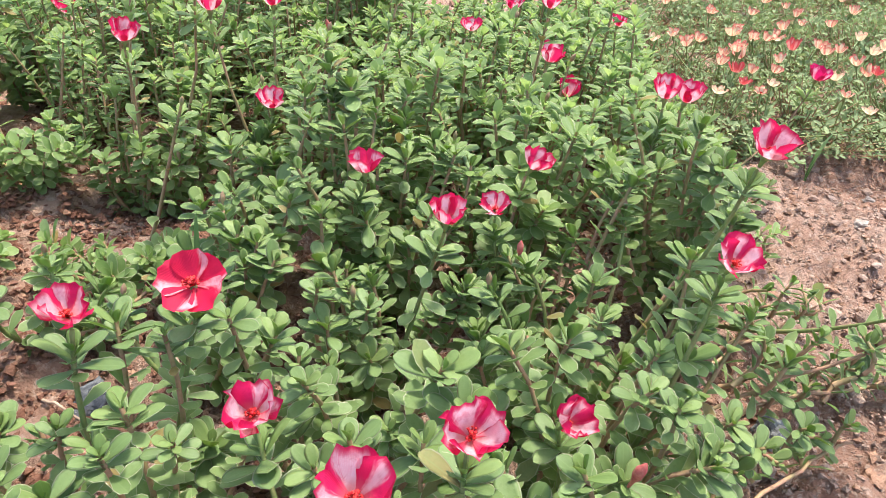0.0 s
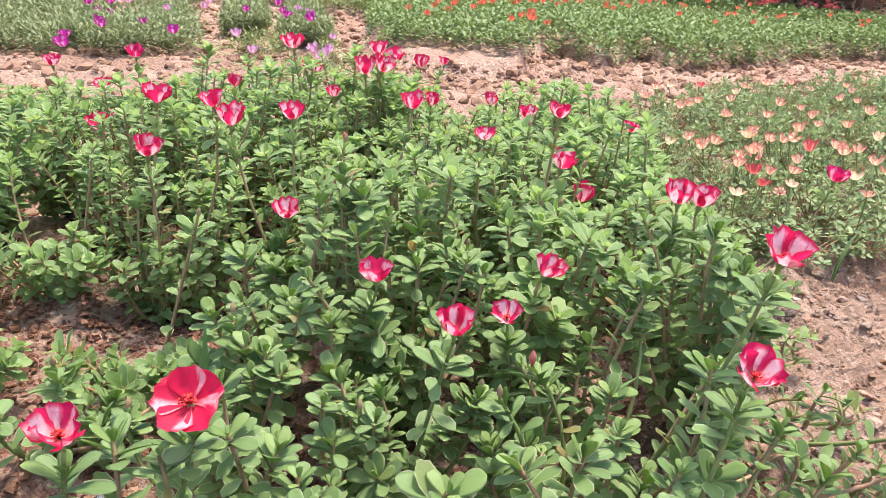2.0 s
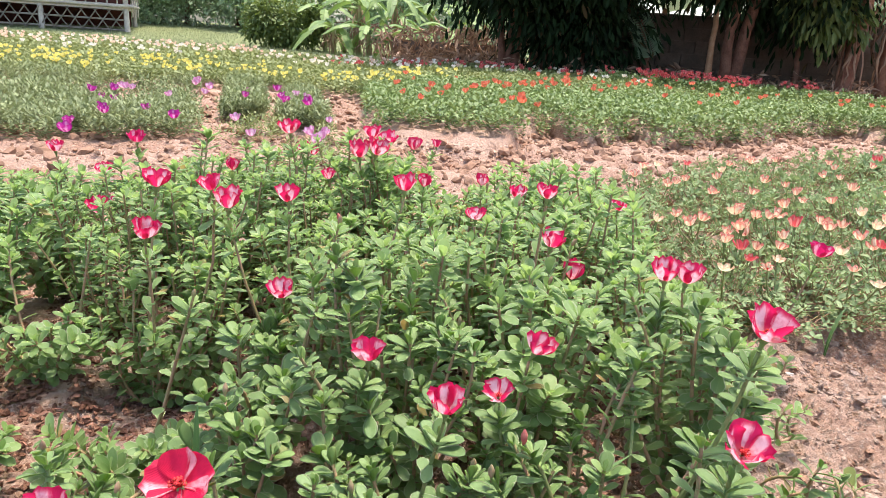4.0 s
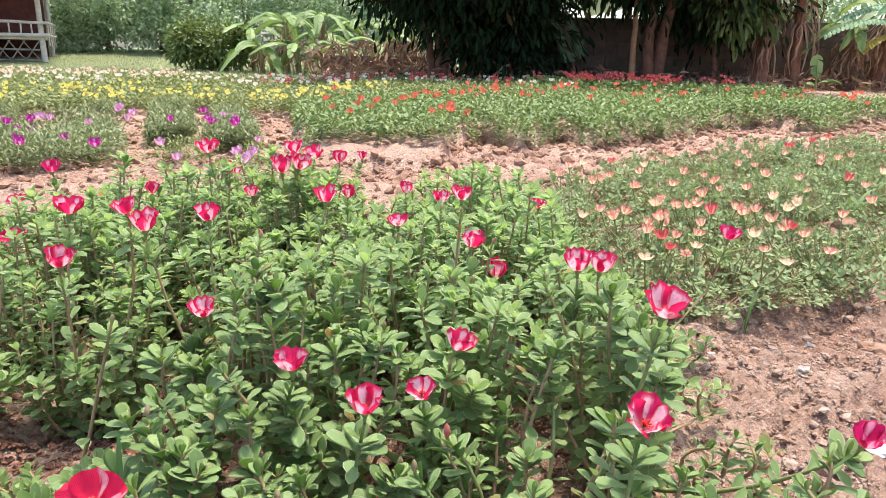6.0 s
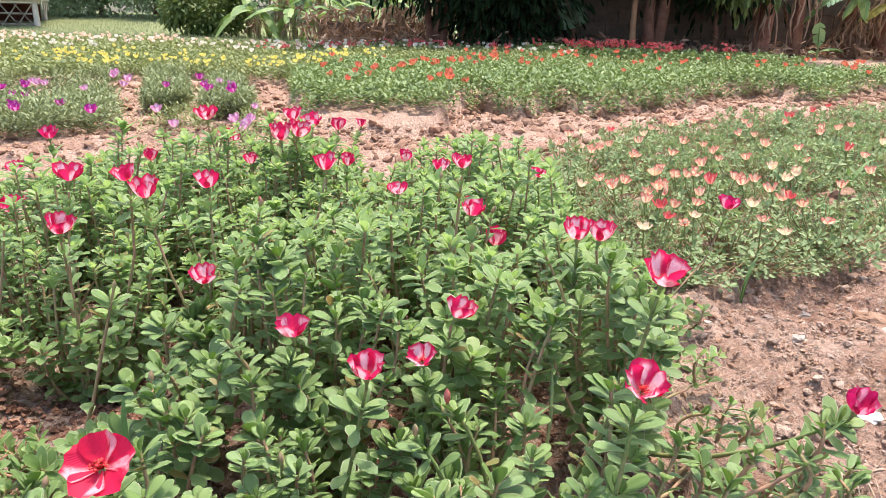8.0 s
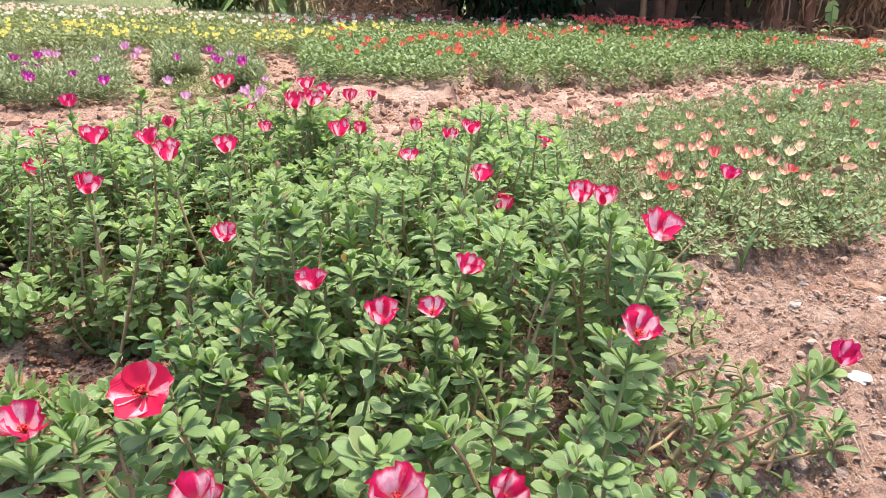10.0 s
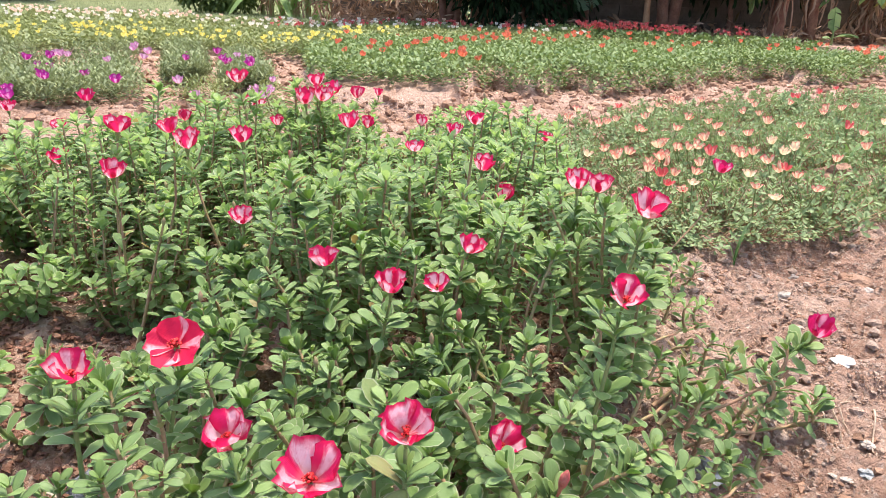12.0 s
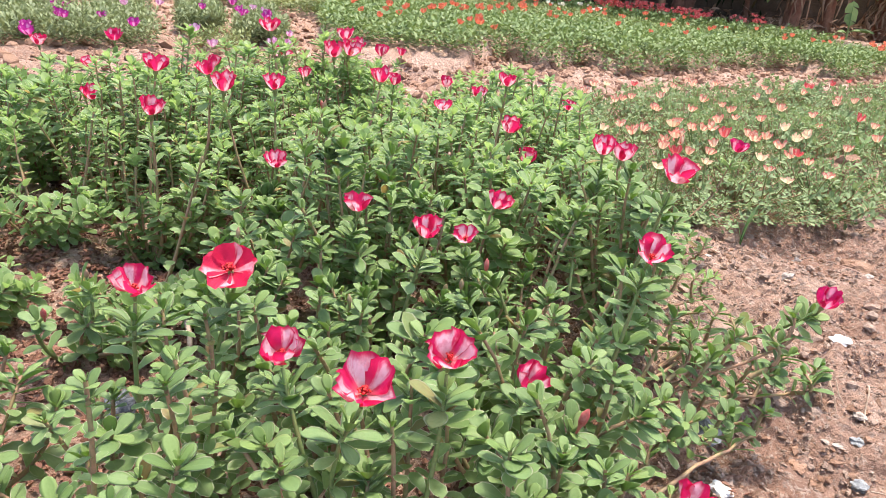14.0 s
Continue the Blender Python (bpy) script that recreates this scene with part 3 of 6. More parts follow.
# flowers of the red bed: place, width, openness, lean of the face
RED = [
    (-0.116, 0.338, 0.221, 0.046, 0.92, -0.05, -0.80), (-0.173, 0.311, 0.213, 0.036, 0.56, 0.15, -0.35), (-0.061, 0.266, 0.197, 0.038, 0.56, 0.05, -0.45),
    (0.048, 0.248, 0.215, 0.039, 0.56, 0.0, -0.42), (-0.001, 0.208, 0.212, 0.042, 0.56, 0.1, -0.45), (0.118, 0.333, 0.147, 0.029, 0.42, 0.3, -0.45),
    (-0.044, 0.577, 0.197, 0.037, 0.56, 0.0, -0.2), (0.030, 0.456, 0.218, 0.030, 0.42, 0.05, -0.25), (0.071, 0.551, 0.182, 0.031, 0.56, -0.15, -0.35),
    (0.215, 0.394, 0.240, 0.037, 0.56, 0.05, -0.55), (0.249, 0.472, 0.290, 0.040, 0.56, 0.05, -0.35), (0.231, 0.679, 0.260, 0.033, 0.42, -0.1, -0.15),
    (0.270, 0.726, 0.244, 0.034, 0.42, 0.15, -0.1), (0.108, 0.596, 0.206, 0.029, 0.42, 0.5, -0.1), (-0.158, 0.704, 0.200, 0.036, 0.56, 0.0, -0.2),
    (0.136, 0.822, 0.244, 0.031, 0.42, 0.15, -0.2), (0.172, 0.875, 0.186, 0.022, 0.12, 0.1, 0.0), (0.043, 0.904, 0.251, 0.032, 0.56, 0.0, -0.15),
    (0.117, 0.761, 0.315, 0.030, 0.56, 0.0, -0.1), (0.108, 1.117, 0.239, 0.030, 0.42, 0.1, -0.1), (-0.051, 0.899, 0.283, 0.032, 0.42, 0.0, -0.1),
    (-0.156, 1.164, 0.280, 0.042, 0.42, -0.1, -0.1), (-0.125, 1.175, 0.284, 0.040, 0.42, 0.3, -0.1), (-0.140, 1.20, 0.306, 0.034, 0.42, 0.0, 0.0),
    (-0.251, 1.091, 0.319, 0.033, 0.42, 0.0, -0.15), (-0.200, 0.891, 0.262, 0.041, 0.56, 0.0, -0.1), (-0.250, 0.810, 0.266, 0.037, 0.42, 0.1, -0.2),
    (-0.275, 0.817, 0.284, 0.036, 0.56, -0.2, -0.1), (-0.347, 0.836, 0.281, 0.042, 0.56, 0.15, -0.1), (-0.325, 0.756, 0.237, 0.034, 0.42, 0.2, -0.2),
    (-0.617, 1.215, 0.149, 0.036, 0.56, 0.0, -0.2), (0.526, 0.980, 0.218, 0.038, 0.56, 0.0, -0.25), (0.425, 0.480, 0.174, 0.029, 0.42, 0.15, -0.3),
    (-0.584, 1.154, 0.22, 0.036, 0.56, 0.0, -0.1), (-0.63, 1.37, 0.24, 0.034, 0.42, 0.1, -0.2), (-0.36, 1.14, 0.24, 0.017, 0.12, 0.0, 0.0),
    (-0.30, 1.38, 0.24, 0.034, 0.42, 0.2, -0.1), (-0.20, 1.14, 0.24, 0.025, 0.42, 0.0, -0.1), (-0.15, 1.50, 0.255, 0.042, 0.42, 0.0, -0.1),
    (-0.09, 1.45, 0.25, 0.024, 0.12, 0.0, 0.0), (-0.05, 1.55, 0.245, 0.026, 0.42, 0.0, 0.0), (0.05, 1.17, 0.24, 0.018, 0.12, 0.0, 0.0), (-0.04, 1.1, 0.245, 0.018, 0.12, 0.1, 0.0),
    (0.26, 1.07, 0.24, 0.027, 0.42, 0.1, -0.1), (-0.704, 1.215, 0.24, 0.036, 0.56, 0.0, -0.2), (-0.502, 0.978, 0.20, 0.032, 0.42, 0.0, -0.2), (-0.27, 1.33, 0.245, 0.022, 0.42, 0.3, 0.0),
    (0.235, 0.262, 0.10, 0.030, 0.42, 0.1, -0.3),
]
MAGENTA = {31, 32, 34}

# bare patches of the bed: place and radii
BARE = [(-0.345, 0.70, 0.17, 0.055), (-0.20, 0.755, 0.06, 0.035), (-0.238, 0.425, 0.080, 0.075), (-0.11, 0.41, 0.03, 0.03), (-0.01, 0.40, 0.03, 0.02), (-0.40, 0.52, 0.06, 0.07), (0.06, 1.12, 0.05, 0.08),
        (0.03, 0.42, 0.04, 0.028), (-0.72, 1.18, 0.10, 0.10), (-0.36, 0.42, 0.05, 0.05), (0.17, 0.545, 0.035, 0.032), (0.212, 0.72, 0.03, 0.035), (0.054, 0.72, 0.03, 0.035), (0.015, 0.53, 0.03, 0.027),
        (0.24, 0.565, 0.04, 0.032), (0.30, 0.515, 0.035, 0.03), (-0.52, 0.85, 0.05, 0.06), (-0.10, 0.94, 0.035, 0.04), (-0.38, 0.93, 0.04, 0.05), (0.20, 0.93, 0.03, 0.04)]
# runners that trail out over the soil, and small sprigs that rise from them
RUNNERS = [((0.27, 0.47, 0.02), (0.35, 0.505, 0.035), (0.40, 0.53, 0.03), (0.46, 0.55, 0.02), (0.52, 0.58, 0.035)), ((0.25, 0.36, 0.02), (0.31, 0.405, 0.03), (0.36, 0.44, 0.03), (0.39, 0.45, 0.045)),
           ((0.30, 0.56, 0.02), (0.36, 0.60, 0.03), (0.42, 0.655, 0.02), (0.46, 0.68, 0.03)), ((0.33, 0.72, 0.02), (0.40, 0.76, 0.03), (0.46, 0.80, 0.03)), ((0.36, 0.90, 0.02), (0.44, 0.94, 0.03), (0.50, 0.95, 0.04)),
           ((0.24, 0.46, 0.03), (0.31, 0.475, 0.07), (0.37, 0.48, 0.10), (0.405, 0.48, 0.13))]
SPRIGS = [(0.505, 0.575, 0.05), (0.475, 0.555, 0.05), (0.45, 0.55, 0.075), (0.43, 0.535, 0.055), (0.405, 0.535, 0.08), (0.385, 0.52, 0.05), (0.36, 0.515, 0.085), (0.345, 0.495, 0.06), (0.32, 0.50, 0.09),
          (0.385, 0.452, 0.06), (0.36, 0.445, 0.05), (0.335, 0.43, 0.07), (0.31, 0.41, 0.05), (0.285, 0.395, 0.08), (0.26, 0.375, 0.07), (0.23, 0.345, 0.08), (0.25, 0.33, 0.05),
          (0.455, 0.68, 0.05), (0.43, 0.665, 0.06), (0.405, 0.645, 0.08), (0.38, 0.625, 0.06), (0.36, 0.605, 0.09), (0.335, 0.59, 0.07), (0.46, 0.80, 0.06), (0.43, 0.785, 0.07), (0.40, 0.77, 0.08), (0.37, 0.75, 0.09),
          (0.50, 0.955, 0.06), (0.47, 0.95, 0.07), (0.44, 0.945, 0.08), (0.41, 0.93, 0.09), (0.39, 0.855, 0.09), (0.43, 0.87, 0.06), (0.44, 1.02, 0.08),
          (0.40, 0.485, 0.155), (0.375, 0.475, 0.135), (0.35, 0.485, 0.125), (0.325, 0.47, 0.11), (0.30, 0.48, 0.12)]

# buds that stand over the leaves: place and size
BUDS = [(0.066, 0.451, 0.17, 1.0), (0.092, 0.499, 0.17, 1.3), (-0.036, 0.459, 0.14, 1.0), (-0.119, 0.817, 0.25, 1.1), (-0.239, 0.671, 0.2, 1.0), (-0.303, 0.507, 0.12, 1.0), (-0.32, 0.455, 0.10, 1.3),
        (0.158, 0.312, 0.128, 1.7), (-0.224, 0.472, 0.11, 1.0), (-0.033, 0.567, 0.13, 1.0), (-0.127, 0.866, 0.24, 1.3), (0.054, 0.505, 0.14, 1.0), (0.19, 0.578, 0.18, 1.1), (0.161, 0.838, 0.24, 1.1)]


def canopy(x, y):
    h = 0.162 + 0.075 * smooth(0.4, 0.95, y)
    h = h * (1 - 0.22 * smooth(-0.12, -0.2, x) * smooth(0.98, 0.78, y) * smooth(0.66, 0.72, y)) * (1 - 0.45 * smooth(-0.16, -0.22, x) * smooth(0.88, 0.76, y) * smooth(0.66, 0.72, y))
    h = h * (1 - 0.20 * smooth(-0.10, -0.18, x) * smooth(0.70, 0.62, y) * smooth(0.36, 0.44, y)) * (1 - 0.32 * smooth(-0.17, -0.24, x) * smooth(0.72, 0.66, y)) * (1 - 0.5 * smooth(-0.18, -0.25, x) * smooth(0.70, 0.66, y) * smooth(0.47, 0.53, y))
    h = h * (1 + 0.30 * smooth(0.12, 0.2, x) * smooth(0.36, 0.44, y) * smooth(0.7, 0.55, y))
    h = h * (1 - 0.60 * smooth(0.26, 0.40, x)) * (1 - 0.35 * smooth(-0.5, -0.8, x)) * (1 - 0.2 * smooth(1.25, 1.5, y))
    h = h * (1 - 0.35 * smooth(0.14, 0.24, x) * smooth(0.46, 0.38, y))
    return h * (1 + 0.5 * fbm(x * 6, y * 6, 41, 2))


def bed_tips():
    tips = []
    for y in np.arange(0.13, 1.52, 0.030):
        for x in np.arange(-1.35, 0.62, 0.0305 + 0.003 * (y > 0.8)):
            px, py = x + rng.uniform(-0.015, 0.015), y + rng.uniform(-0.015, 0.015)
            right = np.interp(py, (0.1, 0.3, 0.4, 0.55, 0.75, 1.1, 1.6), (0.19, 0.205, 0.27, 0.325, 0.375, 0.46, 0.40)) + 0.05 * fbm(py * 9, 0.3, 51)
            back = 1.46 + 0.14 * fbm(px * 5, 0.7, 52)
            if px < -1.18 + 0.3 * fbm(py * 4, 0.2, 54) or py < 0.14 + 0.16 * fbm(px * 4, 0.9, 55) or px > right or py > back or (px < -0.5 and py > 1.0 and vnoise(px * 7, py * 7, 53) < 0.3):
                continue
            if any(((px - a) / c) ** 2 + ((py - b) / d) ** 2 < 1 for a, b, c, d in BARE):
                continue
            if py < 0.56 and rng.uniform() < 0.34 * float(smooth(0.58, 0.46, py)):
                continue
            h = float(canopy(px, py)) * rng.uniform(0.60 + 0.12 * float(smooth(0.4, 0.55, py)), 1.05)
            for f in RED:
                if abs(px - f[0]) < 0.032 and -0.06 < py - f[1] < 0.03:
                    h = min(h, f[2] - 0.045)
            tips.append((px, py, max(h, 0.03)))
    return tips


def build_red_bed():
    roots = []
    for y in np.arange(0.2, 1.5, 0.15):
        for x in np.arange(-1.3, 0.5, 0.16):
            px, py = x + rng.uniform(-0.04, 0.04), y + rng.uniform(-0.04, 0.04)
            if px < np.interp(py, (0.1, 0.4, 0.7, 1.5), (0.16, 0.26, 0.34, 0.42)):
                roots.append((px, py))
    roots = np.array(roots)
    owned = {i: [] for i in range(len(roots))}
    for t in bed_tips():
        d = np.hypot(roots[:, 0] - t[0], roots[:, 1] - t[1]) + rng.uniform(0, 0.05, len(roots))
        owned[int(np.argmin(d))].append(("shoot", t))
    for t in SPRIGS:
        owned[int(np.argmin(np.hypot(roots[:, 0] - t[0], roots[:, 1] - t[1])))].append(("sprig", t))
    for t in RUNNERS:
        owned[int(np.argmin(np.hypot(roots[:, 0] - t[0][0], roots[:, 1] - t[0][1])))].append(("runner", t))
    for k, f in enumerate(RED):
        d = np.hypot(roots[:, 0] - f[0], roots[:, 1] - f[1])
        owned[int(np.argmin(d))].append(("flower", (k, f)))
    for b in BUDS:
        owned[int(np.argmin(np.hypot(roots[:, 0] - b[0], roots[:, 1] - b[1])))].append(("bud", b))
    singles = 0
    for i, (rx, ry) in enumerate(roots):
        if not owned[i]:
            continue
        rz = float(land(rx, ry)) - 0.004
        base = np.array([rx, ry, rz])
        has = [j for kind, j in owned[i] if kind == "flower"]
        label = "green purslane plant with fleshy leaves and red-and-white striped flowers" if has else "low green purslane plant with fleshy oval leaves on soil"
        plant = empty("purslane_plant", (rx, ry, rz), label, "plant", "purslane plants of the red-flowered bed")
        near = ry < 0.66 and -0.36 < rx < 0.5
        stems, far_leaves, far_young = [], [], []
        for kind, item in owned[i]:
            if kind == "shoot":
                tip = np.array(item) - base
                path, leaves, young = shoot((0, 0, 0), tip, rng, int(13 + 140 * np.linalg.norm(tip) + rng.integers(0, 5)), rng.uniform(0.0155, 0.0265), 0.0, rng.uniform(0.45, 0.8))
            elif kind == "sprig":
                tip = np.array(item) - base
                foot = tip + np.array([rng.uniform(-0.03, -0.005), rng.uniform(-0.012, 0.012), -min(item[2] - 0.02, 0.045)])
                path, leaves, young = shoot(foot, tip, rng, int(rng.integers(13, 18)), rng.uniform(0.016, 0.023), 0.0, 0.5)
            elif kind == "runner":
                q = np.array(item) - base
                k = np.linspace(0, len(q) - 1, 12)
                path = np.column_stack([np.interp(k, np.arange(len(q)), q[:, c]) for c in range(3)]) + rng.normal(0, 0.0012, (12, 3))
                part("runner", quads("runner", *tube(path, np.linspace(0.0021, 0.0012, 12), 6)[:2], STEM), plant, "thin reddish-brown trailing stem")
                continue
            elif kind == "bud":
                tip = np.array(item[:3]) - base
                path, leaves, young = shoot((0, 0, 0), tip - np.array([0, 0, 0.006]), rng, 20, 0.022, 0.006, 0.45)
                red = item[3] > 1.2
                part("bud", BUD_MESH_RED if red else BUD_MESH, plant, "pointed bud with a red tip" if red else "pointed pinkish-green bud", Matrix.Translation(tip - np.array([0, 0, 0.006])) @ tilted((rng.normal(0, 0.2), rng.normal(-0.1, 0.2), 1), 0) @ Matrix.Scale(item[3], 4))
            else:
                k, f = item
                tip = np.array(f[:3]) - base
                neck = f[3] * 0.36 if f[4] > 0.2 else f[3] * 0.5
                axis = np.array([f[5], f[6], 1.0]) / math.sqrt(f[5] ** 2 + f[6] ** 2 + 1)
                foot = tip - axis * (neck + 0.3 * f[3])
                path, leaves, young = shoot((0, 0, 0), foot, rng, 24, 0.024, 0.011 if f[4] > 0.2 else 0.004, 0.45)
                material = PETAL_MAGENTA if k in MAGENTA else (PETAL_DEEP if f[4] > 0.8 else PETAL)
                name = "magenta and white cup-shaped flower" if k in MAGENTA else ("wide-open deep red flower" if f[4] > 0.8 else ("closed red flower" if f[4] < 0.2 else "red and white striped cup-shaped flower"))
                flower(plant, tip - axis * 0.3 * f[3], f[3] * (0.80 if 0.5 < f[4] < 0.6 else 0.90), f[4], (f[5], f[6]), rng, material, name)
            n = len(path)
            thick = np.linspace(0.0028, 0.0014, n)
            tb = tube(path, thick, 6) if near else tube(path[::2], thick[::2], 4 if ry < 0.9 else 3)
            if near and singles < 5000:
                sh = part("shoot", quads("shoot", *tb[:2], STEM if kind in ("shoot", "sprig") else STEM_GREEN), plant)
                low = max(0, len(leaves) - 11)
                far_leaves.append(leaves[:low])
                far_young.append(young[:low])
                for m, y in zip(leaves[low:], young[low:]):
                    part("leaf", (YOUNG_MESH if y else LEAF_MESH)[int(rng.integers(4))], sh, m=Matrix(m.tolist()))
                singles += 11
            else:
                stems.append(tb[:2])
                far_leaves.append(leaves)
                far_young.append(young)
            if kind == "shoot" and rng.uniform() < 0.03:
                part("bud", BUD_MESH, plant, "pointed pinkish-green bud", Matrix.Translation(path[-1] + np.array([0, 0, 0.006])) @ tilted((rng.normal(0, 0.2), rng.normal(0, 0.2), 1), 0))
        if stems:
            v, f, _ = join(stems)
            part("stem_mass", quads("stem_mass", v, f, STEM), plant, kind="stuff")
        if far_leaves:
            template = LEAF_MID if ry < 0.9 else LEAF_FAR
            v, f, uv = strewn(template, np.concatenate(far_leaves))
            me = quads("foliage", v, f, LEAF, uv)
            me.materials.append(LEAF_YOUNG)
            me.polygons.foreach_set("material_index", np.repeat(np.concatenate(far_young), len(template[1])).astype(np.int32))
            part("foliage", me, plant, kind="stuff")


build_red_bed()


# ---- the cream-flowered bed ----
def carpet_plant(r, shoots, spread, height, size, leaf, material, leaves=9):
    """Stems and leaves of a low plant round its root, as two meshes."""
    stems, out = [], []
    for _ in range(shoots):
        a, d = r.uniform(0, 6.28), spread * math.sqrt(r.uniform(0, 1))
        tip = np.array([d * math.cos(a), d * math.sin(a), height * r.uniform(0.45, 1.0) * (1 - 0.3 * (d / spread) ** 2)])
        path, lv, _ = shoot((0, 0, 0), tip, r, leaves, size * r.uniform(0.8, 1.2), 0.0, 0.6)
        stems.append(tube(path[::4], 0.0013, 3)[:2])
        out.append(lv)
    v, f, _ = join(stems)
    sm = quads("stem_mass", v, f, STEM)
    v, f, uv = strewn(leaf, np.concatenate(out))
    return sm, quads("foliage", v, f, material, uv)


CREAM = [
    (0.43, 1.49), (0.48, 1.52), (0.50, 1.48), (0.55, 1.88), (0.58, 1.93), (0.48, 1.97), (0.54, 2.14), (0.61, 2.27), (0.64, 2.04), (0.87, 2.38), (0.95, 2.39), (0.54, 1.54), (0.69, 1.73),
    (0.56, 1.43), (0.61, 1.46), (0.64, 1.61), (0.68, 1.62), (0.72, 1.59), (0.55, 1.32), (0.54, 1.25), (0.62, 1.32), (0.88, 1.83), (0.81, 1.57), (0.82, 1.50), (0.81, 1.40), (0.84, 1.38),
    (0.67, 1.15), (0.67, 1.07), (0.78, 1.14), (0.98, 1.88), (1.08, 1.99), (1.37, 2.04), (1.27, 1.82), (1.54, 2.40), (1.51, 2.44), (1.6, 2.82), (1.57, 2.81), (1.77, 2.99), (1.97, 3.2),
    (1.58, 2.21), (0.93, 1.64), (0.80, 1.74), (0.86, 1.36), (1.15, 1.6), (1.2, 2.3), (1.05, 2.45), (1.3, 2.6), (0.75, 2.1), (1.9, 2.6), (0.57, 1.30), (0.46, 1.14),
    (0.66, 1.40), (0.74, 1.33), (0.71, 1.47), (0.90, 1.52), (0.97, 1.60), (1.03, 1.72), (0.77, 1.88), (0.68, 1.92), (0.85, 2.02), (0.95, 2.10), (1.12, 1.83), (1.2, 2.02), (1.3, 1.95), (1.1, 2.2),
    (1.42, 2.3), (0.72, 2.33), (0.8, 2.22), (1.25, 2.45), (1.45, 2.6), (1.0, 2.6), (0.63, 1.78), (1.02, 1.50), (0.92, 1.95), (1.65, 2.5),
]


def build_cream_bed():
    spots, low = [], set()
    for y in np.arange(1.13, 4.9, 0.165):
        for x in np.arange(0.36, 4.6, 0.17):
            px, py = x + rng.uniform(-0.05, 0.05), y + rng.uniform(-0.05, 0.05)
            lo = float(right_front(px)) + 0.01 if px > 0.47 else 1.14
            if py < lo or py > float(right_back(px)) - 0.05 or (px < 0.42 and py < 1.3):
                continue
            if math.hypot((px - 1.10) / 1.5, py - 1.66) < 0.10:
                continue
            spots.append((px, py))
    for x in np.arange(0.5, 3.6, 0.115):
        px = x + rng.uniform(-0.03, 0.03)
        spots.append((px, float(right_front(px)) + rng.uniform(0.03, 0.07)))
        low.add(len(spots) - 1)
    near = [carpet_plant(np.random.default_rng(60 + i), 64, 0.145, 0.115, 0.0165, LEAF_SLIM, LEAF_OLIVE, 12) for i in range(4)]
    far = [carpet_plant(np.random.default_rng(70 + i), 44, 0.15, 0.11, 0.019, LEAF_SLIM, LEAF_OLIVE, 10) for i in range(3)]
    plants = []
    for k, (px, py) in enumerate(spots):
        sm, lm = (near if py < 2.0 else far)[k % (4 if py < 2.0 else 3)]
        p = empty("small_purslane_plant", (px, py, float(land(px, py)) - 0.003), "low olive-green purslane plant in a dense carpet", "plant", "purslane plants of the cream-flowered bed")
        p.rotation_euler = (0, 0, rng.uniform(0, 6.28))
        s = rng.uniform(0.8, 1.15)
        p.scale = (s, s, s * rng.uniform(0.9, 1.1)) if k not in low else (0.8 * s, 0.8 * s, 0.5 * s)
        part("stem_mass", sm, p, kind="stuff")
        part("foliage", lm, p, kind="stuff")
        plants.append(p)
    pts = np.array(spots)
    near_by = [(x + rng.normal(0, 0.03), y + rng.normal(0, 0.03)) for x, y in CREAM[13:25]]
    for k, (fx, fy) in enumerate(CREAM + near_by):
        i = int(np.argmin(np.hypot(pts[:, 0] - fx, pts[:, 1] - fy)))
        p = plants[i]
        m = p.matrix_basis
        z = 0.136 + rng.uniform(-0.014, 0.012)
        if k in (26, 27, 28):
            z = 0.15
        if math.hypot(pts[i, 0] - fx, pts[i, 1] - fy) > 0.3:
            continue
        inv = m.inverted()
        at = inv @ Vector((fx, fy, z - 0.008))
        tagged(p, "low olive-green purslane plant with small cream and red flowers")
        s = p.scale[0]
        red = rng.uniform() < 0.06 or k in (35, 36, 37, 38)
        pale = rng.uniform() < 0.16
        flower(p, at, rng.uniform(0.022, 0.030) / s, 0.56 if rng.uniform() < 0.2 else 0.42, (rng.normal(0, 0.2), rng.normal(-0.1, 0.2)), rng, PETAL_CORAL if red else (PETAL_IVORY if pale else PETAL_CREAM), "coral red cup-shaped flower" if red else ("ivory-white cup-shaped flower" if pale else "cream flower with red-edged petals"), 0.62)
        st = bezier(np.zeros(3), np.array([0, 0, at.z * 0.4]), np.array([at.x, at.y, at.z * 0.5]), np.array(at), 6)
        part("flower_stalk", quads("flower_stalk", *tube(st, 0.0014 / s, 5)[:2], STEM_GREEN), p)


build_cream_bed()


# ---- loose soil, stones, chips and stalks ----
def lump(seed, sub=1, rough=0.3):
    bm = bmesh.new()
    bmesh.ops.create_icosphere(bm, subdivisions=sub, radius=1.0)
    r = np.random.default_rng(seed)
    sh = r.uniform(0, 50, 3)
    for v in bm.verts:
        v.co *= 1 + rough * noise.noise(v.co * 1.6 + Vector(sh)) * 1.6
    bm.verts.index_update()
    v = np.array([v.co[:] for v in bm.verts])
    f = np.array([[w.index for w in q.verts] for q in bm.faces])
    bm.free()
    return v, f, np.zeros((len(v), 2))


def grain(seed):
    """A small angular crumb of eight faces."""
    r = np.random.default_rng(seed)
    v = np.array([(1, 0, 0), (-1, 0, 0), (0, 1, 0), (0, -1, 0), (0, 0, 1), (0, 0, -1)], float) * r.uniform(0.7, 1.3, (6, 1)) + r.normal(0, 0.12, (6, 3))
    f = np.array([(a, b, c) if (a + b) % 2 == (c == 4) else (b, a, c) for a in (0, 1) for b in (2, 3) for c in (4, 5)])
    return v, f, np.zeros((6, 2))


